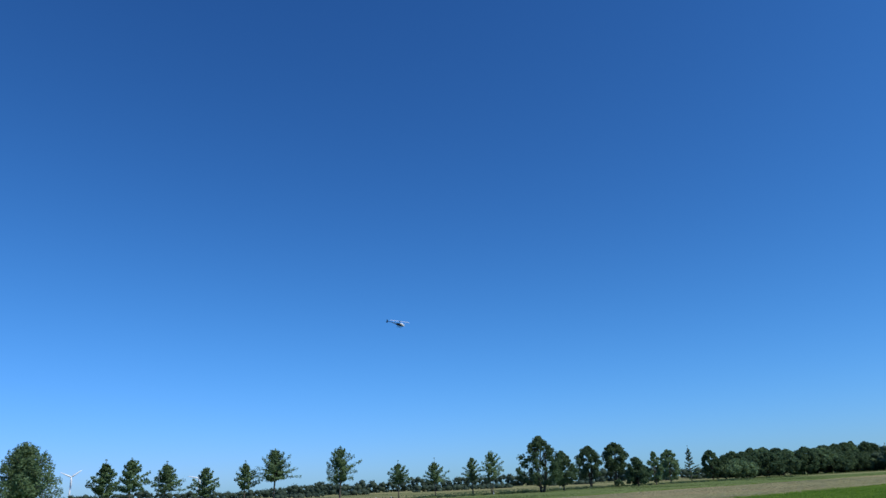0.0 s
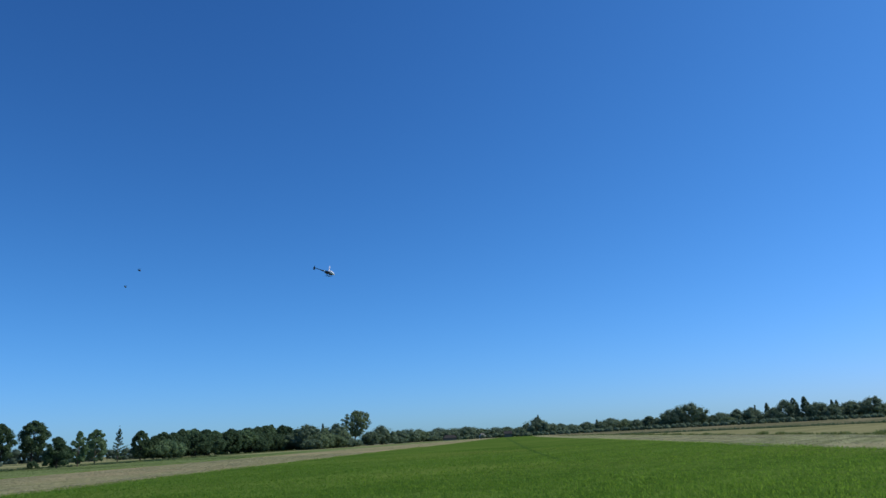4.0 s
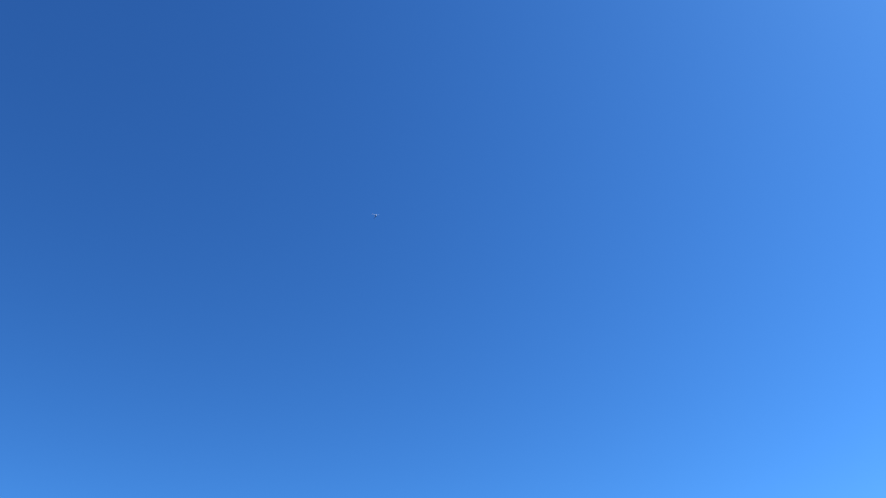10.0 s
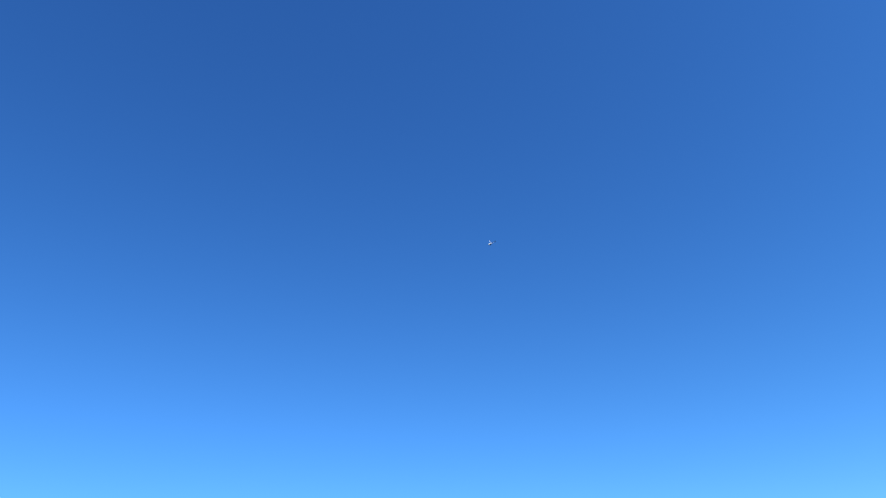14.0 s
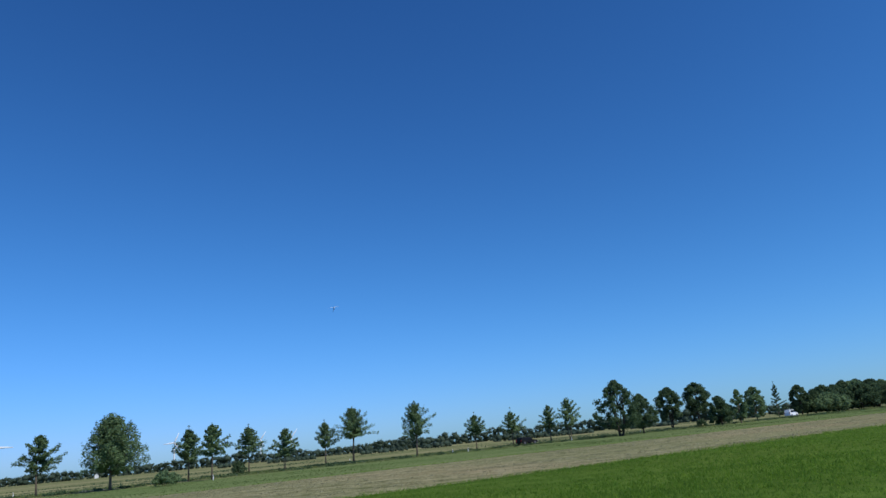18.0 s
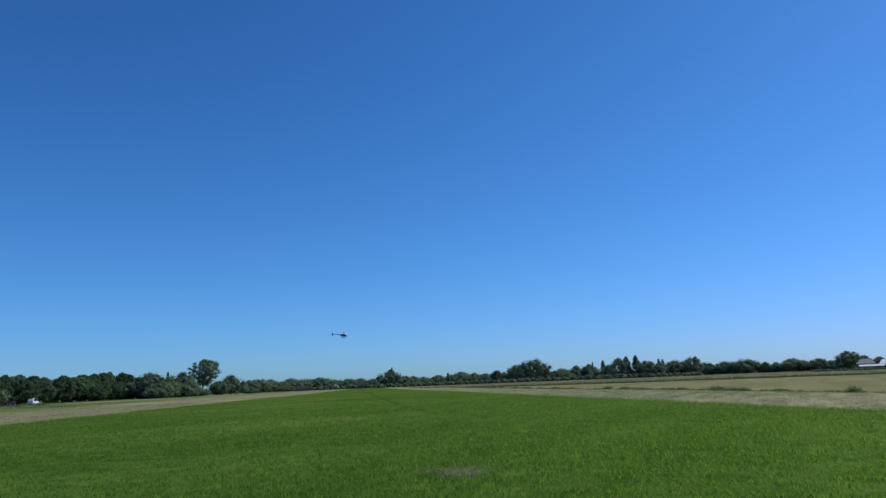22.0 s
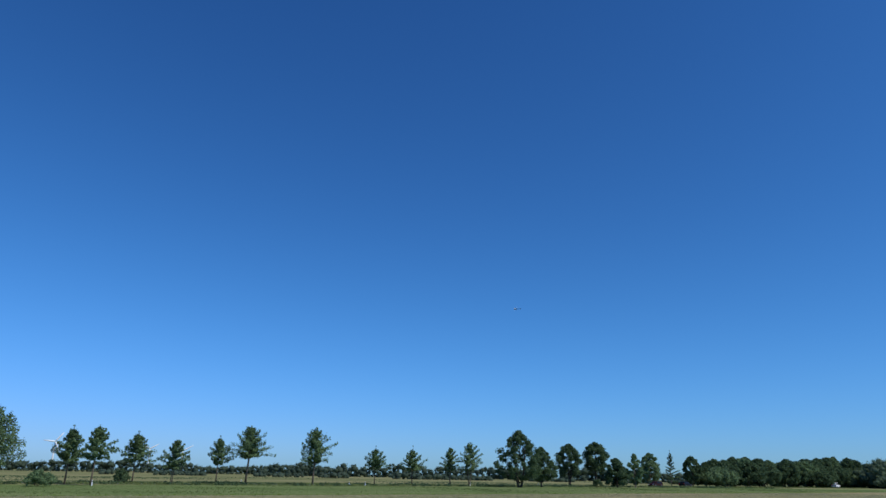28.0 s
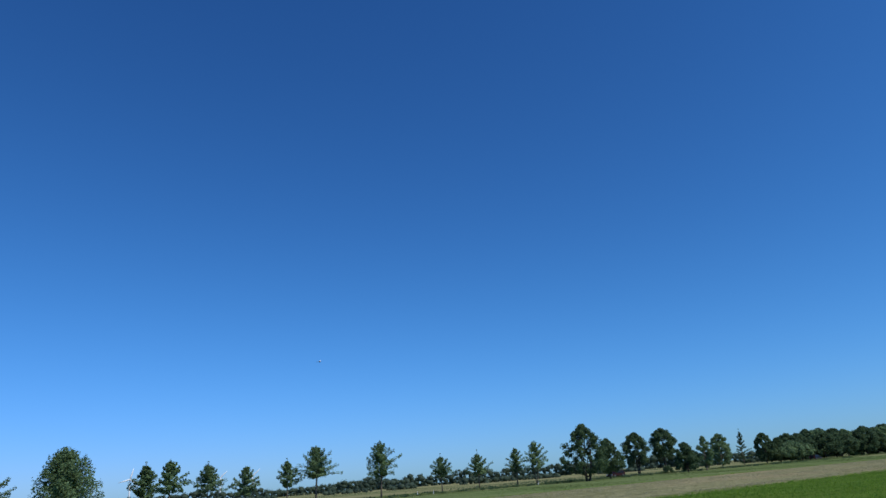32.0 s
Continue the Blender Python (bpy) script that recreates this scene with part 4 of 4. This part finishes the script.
# ---- cars ----
def car(name, paint, label, length=4.4, width=1.8, height=1.6):
    th = empty(name, pose(0, 0, 0), label, "car")
    L, H = length / 2, height
    line = [(-L, 0.35), (-L, H * 0.6), (-L * 0.86, H * 0.97), (-L * 0.3, H), (L * 0.12, H * 0.97), (L * 0.42, H * 0.62), (L * 0.93, H * 0.52), (L, H * 0.35), (L, 0.3)]
    glass = [(-L * 0.8, H * 0.63), (-L * 0.74, H * 0.91), (-L * 0.25, H * 0.93), (L * 0.1, H * 0.91), (L * 0.33, H * 0.63)]

    def slab(pts, half, lean=0.0):
        bm = bmesh.new()
        sides = []
        for s in (-1, 1):
            sides.append([bm.verts.new((px, s * (half - lean * max(0, pz - H * 0.6)), pz)) for px, pz in pts])
        n = len(pts)
        bm.faces.new(sides[0])
        bm.faces.new(sides[1][::-1])
        for i in range(n):
            bm.faces.new((sides[0][i], sides[1][i], sides[1][(i + 1) % n], sides[0][(i + 1) % n]))
        bmesh.ops.recalc_face_normals(bm, faces=bm.faces[:])
        return bm

    body = slab(line, width / 2, 0.25)
    bmesh.ops.bevel(body, geom=body.edges[:], offset=0.05, segments=2, affect="EDGES")
    part("body", body, paint, th)
    part("side_window", slab(glass, width / 2 + 0.006, 0.25), GLASS, th, "dark tinted side windows")
    ws = [(L * 0.07, H * 0.9), (L * 0.36, H * 0.645), (L * 0.38, H * 0.665), (L * 0.09, H * 0.925)]
    part("windscreen", slab([(px + 0.05, pz) for px, pz in ws], width * 0.38), GLASS, th, "dark windscreen")
    for sx in (-L * 0.62, L * 0.62):
        for s in (-1, 1):
            bm = bmesh.new()
            bmesh.ops.create_cone(bm, cap_ends=True, segments=18, radius1=0.33, radius2=0.33, depth=0.22, matrix=pose(sx, s * (width / 2 - 0.1), 0.33, 90, 0, 0))
            wheel = part("wheel", bm, RUBBER, th)
            bm = bmesh.new()
            bmesh.ops.create_cone(bm, cap_ends=True, segments=14, radius1=0.2, radius2=0.2, depth=0.24, matrix=pose(sx, s * (width / 2 - 0.1), 0.33, 90, 0, 0))
            part("rim", bm, RIM, wheel)
    for s in (-1, 1):
        part("headlight", box(0.1, 0.3, 0.16, (L - 0.03, s * width * 0.36, H * 0.42), 0.02), LAMP_CLEAR, th)
        part("tail_light", box(0.08, 0.22, 0.28, (-L + 0.01, s * width * 0.4, H * 0.55), 0.02), LAMP_RED, th)
    return th


black_car = car("estate_car", CAR_BLACK, "black estate car driving along the country road", 3.95, 1.7, 1.36)
white_car = car("hatchback_car", CAR_WHITE, "white hatchback car driving along the road", 3.6, 1.65, 1.75)
red_car = car("saloon_car", CAR_RED, "dark red car driving along the road", 4.0, 1.7, 1.36)

# ---- farm and houses ----
def solid_face(points, thick):
    """A flat board with the given outline, thickened upwards."""
    bm = bmesh.new()
    lo, hi = [bm.verts.new(v) for v in points], [bm.verts.new((v[0], v[1], v[2] + thick)) for v in points]
    bm.faces.new(lo[::-1])
    bm.faces.new(hi)
    for i in range(len(points)):
        bm.faces.new((lo[i], lo[(i + 1) % len(points)], hi[(i + 1) % len(points)], hi[i]))
    bmesh.ops.recalc_face_normals(bm, faces=bm.faces[:])
    return bm


def barn(name, bearing, d, long, deep, eaves, ridge, turn, wall_mat, roof_mat, label, category="barn", hip=0.0, gate=0.0):
    """A building with a pitched roof; hip: how far the ridge ends short of the walls; gate: the width of a dark board
    for a doorway's shade.
    """
    a = radians(bearing)
    th = empty(name, pose(d * math.sin(a), d * math.cos(a), 0, 0, 0, turn - bearing), label, category)
    part("wall", box(long, deep, eaves, (0, 0, eaves / 2)), wall_mat, th)
    x, o, r = long / 2 + 0.4, deep / 2 + 0.4, long / 2 + 0.4 - hip
    for s in (-1, 1):
        part("roof", solid_face([(-x, s * o, eaves - 0.1), (x, s * o, eaves - 0.1), (r, 0, ridge), (-r, 0, ridge)], 0.18), roof_mat, th)
        if hip:
            part("roof_end", solid_face([(s * x, -o, eaves - 0.1), (s * x, o, eaves - 0.1), (s * r, 0, ridge)], 0.17), roof_mat, th)
        else:
            bm = bmesh.new()
            g = s * (long / 2 - 0.02)
            bm.faces.new([bm.verts.new(v) for v in ((g, -deep / 2, eaves), (g, deep / 2, eaves), (g, 0, ridge))])
            e = bmesh.ops.extrude_face_region(bm, geom=bm.faces[:])
            bmesh.ops.translate(bm, vec=(-s * 0.2, 0, 0), verts=[v for v in e["geom"] if isinstance(v, bmesh.types.BMVert)])
            part("gable", bm, wall_mat, th)
    # solid dark board in place of the shade inside an open front
    if gate:
        part("gate", box(gate, 0.12, eaves * 0.8, (-long * 0.12, -deep / 2 - 0.03, eaves * 0.4)), ROOF_DARK, th, "dark board standing for the shade in an open doorway")
    if category == "house":
        part("door", box(0.9, 0.1, min(2.0, eaves * 0.8), (long * 0.08, -deep / 2 - 0.03, min(1.0, eaves * 0.4))), WOOD, th, "grey wooden door")
        for k in (-0.28, 0.34):
            win = part("window", box(0.9, 0.08, 0.8, (long * k, -deep / 2 - 0.02, eaves * 0.6), 0.02), WHITE, th)
            part("pane", box(0.76, 0.06, 0.66, (long * k, -deep / 2 - 0.05, eaves * 0.6)), GLASS, win, "dark window pane")
    return th


barn("barn", 94.67, 472, 9.0, 9.0, 3.4, 6.0, 0, BRICK, ROOF_LILAC, "brick barn with a grey hipped roof", hip=2.6)
barn("lean_to", 95.0, 462, 11.6, 4.0, 1.9, 2.7, 0, WOOD, ROOF_PALE, "low open lean-to with a white sheet roof before the barn", "barn", gate=7.0)
barn("barn", 96.2, 470, 11.6, 9.0, 3.0, 5.3, 0, RENDERED, ROOF_PALE, "white-walled barn with a pale sheet-metal roof", hip=1.6, gate=6.5)
barn("house", 97.8, 560, 6.0, 5.0, 2.4, 4.2, 20, BRICK, ROOF_RED, "small brick house with a red roof behind the farm", "house")
barn("house", 101.75, 590, 4.0, 5.0, 2.6, 4.6, 10, BRICK, ROOF_GREY, "small brick house with a grey roof between trees", "house")
barn("house", 55.3, 545, 4.6, 3.0, 1.7, 3.5, 62, RENDERED, ROOF_GREY, "small white house with a grey roof among trees", "house")
barn("shed", 52.74, 500, 8.8, 6.0, 1.6, 3.4, 5, WOOD, ROOF_DARK, "low wooden shed with a hipped dark roof", "shed", hip=1.6)
barn("shed", 57.35, 538, 5.4, 5.0, 2.4, 4.2, 0, WOOD, ROOF_DARK, "dark weathered wooden shed among trees", "shed")
barn("house", -22.4, 600, 2.4, 2.6, 2.4, 3.5, 90, RENDERED, ROOF_GREY, "far white gable end before the woodland", "house")

# seconds, x, y, z, then the turn about x, y, z in degrees
FLIGHT = [
    (0, 5.27, 58.09, 15.39, -20, 29, -117),
    (0.3, 6.61, 61.56, 17.54, -2, 40, -91),
    (0.6, 6.94, 63.06, 19.59, 31, 44, -41),
    (1, 8.82, 64.68, 20.34, 48, 30, -4),
    (1.2, 9.9, 66.54, 20.59, 49, 30, -5),
    (1.5, 11.4, 66, 21.55, 50, 30, -6),
    (1.8, 12.65, 64.72, 21.43, 49, 29, -9),
    (2, 13.94, 63.46, 21.09, 49, 28, -11),
    (2.4, 16.36, 61.27, 19.09, 29, 45, -56),
    (2.7, 18.93, 59.88, 17.28, -18, 37, -126),
    (3, 22.12, 58.27, 14.56, -35, 20, -150),
    (3.3, 25.46, 52.61, 13.31, -31, 21, -151),
    (3.6, 27.42, 45.71, 13.39, -27, 20, -153),
    (4, 31.86, 33.37, 13.38, -22, 19, -161),
    (4.5, 33.53, 20.38, 12.69, -19, 19, -170),
    (5.5, 39.99, 9.69, 24.11, 37, 9, -109),
    (6.5, 50.58, 0.41, 41.88, 42, 15, 27),
    (7, 50.56, 1.82, 43.85, 22, 7, 20),
    (7.5, 52.44, 6.05, 47.67, 60, 23, -72),
    (8, 53.44, 17.07, 55.90, 114, 39, 30),
    (8.5, 63.78, 43.33, 80.16, 97, 23, 8),
    (9, 73.39, 69.63, 98.47, 108, 0, -38),
    (9.5, 71.66, 82.61, 104.37, 97, 9, -34),
    (10, 67.31, 90.20, 100.87, 84, 18, -34),
    (10.5, 80.74, 130.75, 129.70, 70, 22, -35),
    (11, 100.13, 186.26, 169.57, 72, 9, -27),
    (12, 50.23, 152.33, 121.16, -30, -58, 128),
    (12.5, 32.43, 108.60, 83.89, -43, -45, 146),
    (13, 15.89, 77.88, 59.03, -32, -54, 113),
    (13.5, 7.30, 90.70, 63.50, -43, -46, 145),
    (14.5, -15.59, 107.56, 52.57, -43, -28, 168),
    (15.5, -40.94, 138.47, 42.32, -36, -8, -81),
    (16, -46.08, 139.35, 32.66, -45, -28, -52),
    (16.5, -42.8, 156.71, 30.59, -42, -9, -153),
    (17, -26.78, 140.38, 26.24, 178, -20, -4),
    (17.5, -21.14, 155.81, 31.32, 28, 9, 2),
    (18, -11.7, 131.88, 28.09, 45, 3, -5),
    (18.5, -6.12, 127.58, 25.88, 39, 12, -9),
    (19, -0.76, 118.78, 18.74, 34, 26, -17),
    (19.5, 5.47, 104.29, 12.63, -27, 14, -148),
    (20, 15.19, 90.34, 10.21, -24, 16, -136),
    (20.5, 24.29, 73.81, 8.44, -20, 19, -137),
    (21, 33.52, 56.51, 7.94, -16, 19, -147),
    (21.5, 44.95, 48, 7.26, -8, 17, -138),
    (22, 57.88, 39.05, 6.71, -3, 19, -126),
    (22.5, 70.93, 32, 7.12, 2, 13, -109),
    (23, 84.23, 24.85, 7.39, -4, 7, -95),
    (23.5, 93.87, 19.26, 7.45, 19, -13, -75),
    (24, 121.57, 27.11, 12.28, 19, -16, -40),
    (24.5, 123.27, 44.16, 18.36, 13, -14, -9),
    (25, 119.34, 64.59, 26.82, 8, -15, 20),
    (25.5, 109.02, 79.09, 31.76, 3, -16, 41),
    (26, 96.77, 92.7, 34.66, 0, -17, 57),
    (26.5, 80.43, 99.51, 34.13, -3, -17, 66),
    (27.5, 60.28, 132.82, 36.69, -2, -18, 79),
    (28.5, 27.45, 173.4, 41.44, -6, -24, 96),
    (29, 5.93, 180.33, 42.56, -7, -24, 102),
    (29.5, -10.23, 179.66, 44.64, -2, -7, 160),
    (30, -15.31, 159.5, 41.09, -65, -3, -126),
    (30.5, -14.95, 150.13, 37.24, -37, 24, -122),
    (31, -14.57, 155.87, 34.74, -20, 32, -121),
    (31.5, -15.12, 186.06, 37.08, 0, 38, -63),
    (32, -13.89, 216.32, 39.31, 8, 31, -39),
]
# the main rotor's turn at each full second
SPIN = [105, 904, 1627, 2280, 3084, 3714, 4434, 5210, 5934, 6647, 7393, 8106, 8873, 9507, 10227, 10947, 11701, 12409, 13153, 13883, 14521, 15323, 15909, 16582, 17315, 18098, 18872, 19592, 20312, 21033, 21726, 22441, 23159]
BUZZ = [
    [(0, -6, -7, 0.8), (3.7, -1.54, 0.6, 1.82), (3.9, -0.69, 0.34, 2.06), (4, -0.33, 0.13, 2.28), (4.2, 0.2, -0, 2.36), (4.5, 1.04, -0.19, 2.41), (4.7, 2.34, -0.71, 1.5), (32, 9, -30, 1.5)],
    [(0, -6, -7, 0.8), (3.7, -1.56, 0.9, 1.77), (3.9, -0.63, 0.65, 1.99), (4, -0.22, 0.42, 2.29), (4.2, 0.89, 1, 2.85), (4.5, 2.82, 0.96, 4.63), (4.7, 3.39, 0.17, 7.7), (32, 9, -30, 1.5)],
]


def on_road(bearing, lane=1.2, back=False):
    """The pose of a car on the road, seen from the field's middle at that bearing to the right."""
    across = 101 + lane
    return pose(*strip_point(across * math.tan(radians(31 + bearing)), across, 0.016), 0, 0, 31 + 180 * back)


def motions():
    walk(heli, [(t, pose(*row)) for t, *row in FLIGHT])
    walk(main_rotor, [(0.1 * k, pose(0, 0, 0.25, 0, 0, np.interp(0.1 * k, range(33), SPIN))) for k in range(321)])
    for fly, rows in zip(flies, BUZZ):
        walk(fly, [(t, pose(*row)) for t, *row in rows])
    for rot, hub, phase, speed in rotors:
        walk(rot, [(0.5 * k, pose(0, -4.2, hub + 1.2, 0, speed * (0.5 * k - 17) - phase, 0)) for k in range(65)])
    walk(black_car, [(t, on_road(b)) for t, b in ((0, -77.5), (8, -47), (16, 1.15), (17, 5.65), (19, 12.8), (21, 18.65), (26, 27.4), (29, 29.8), (30, 30.8), (32, 32.65))])
    walk(white_car, [(t, on_road(b)) for t, b in ((0, -44), (8, -1.5), (17, 27.1), (19, 30.3), (21, 33.0), (26, 37.45), (32, 41.0))])
    walk(red_car, [(t, on_road(b, -1.2, True)) for t, b in ((0, 44), (16, 37.1), (19, 35.1), (22, 32.7), (26, 29.2), (31, 21.4), (32, 18.8))])


motions()
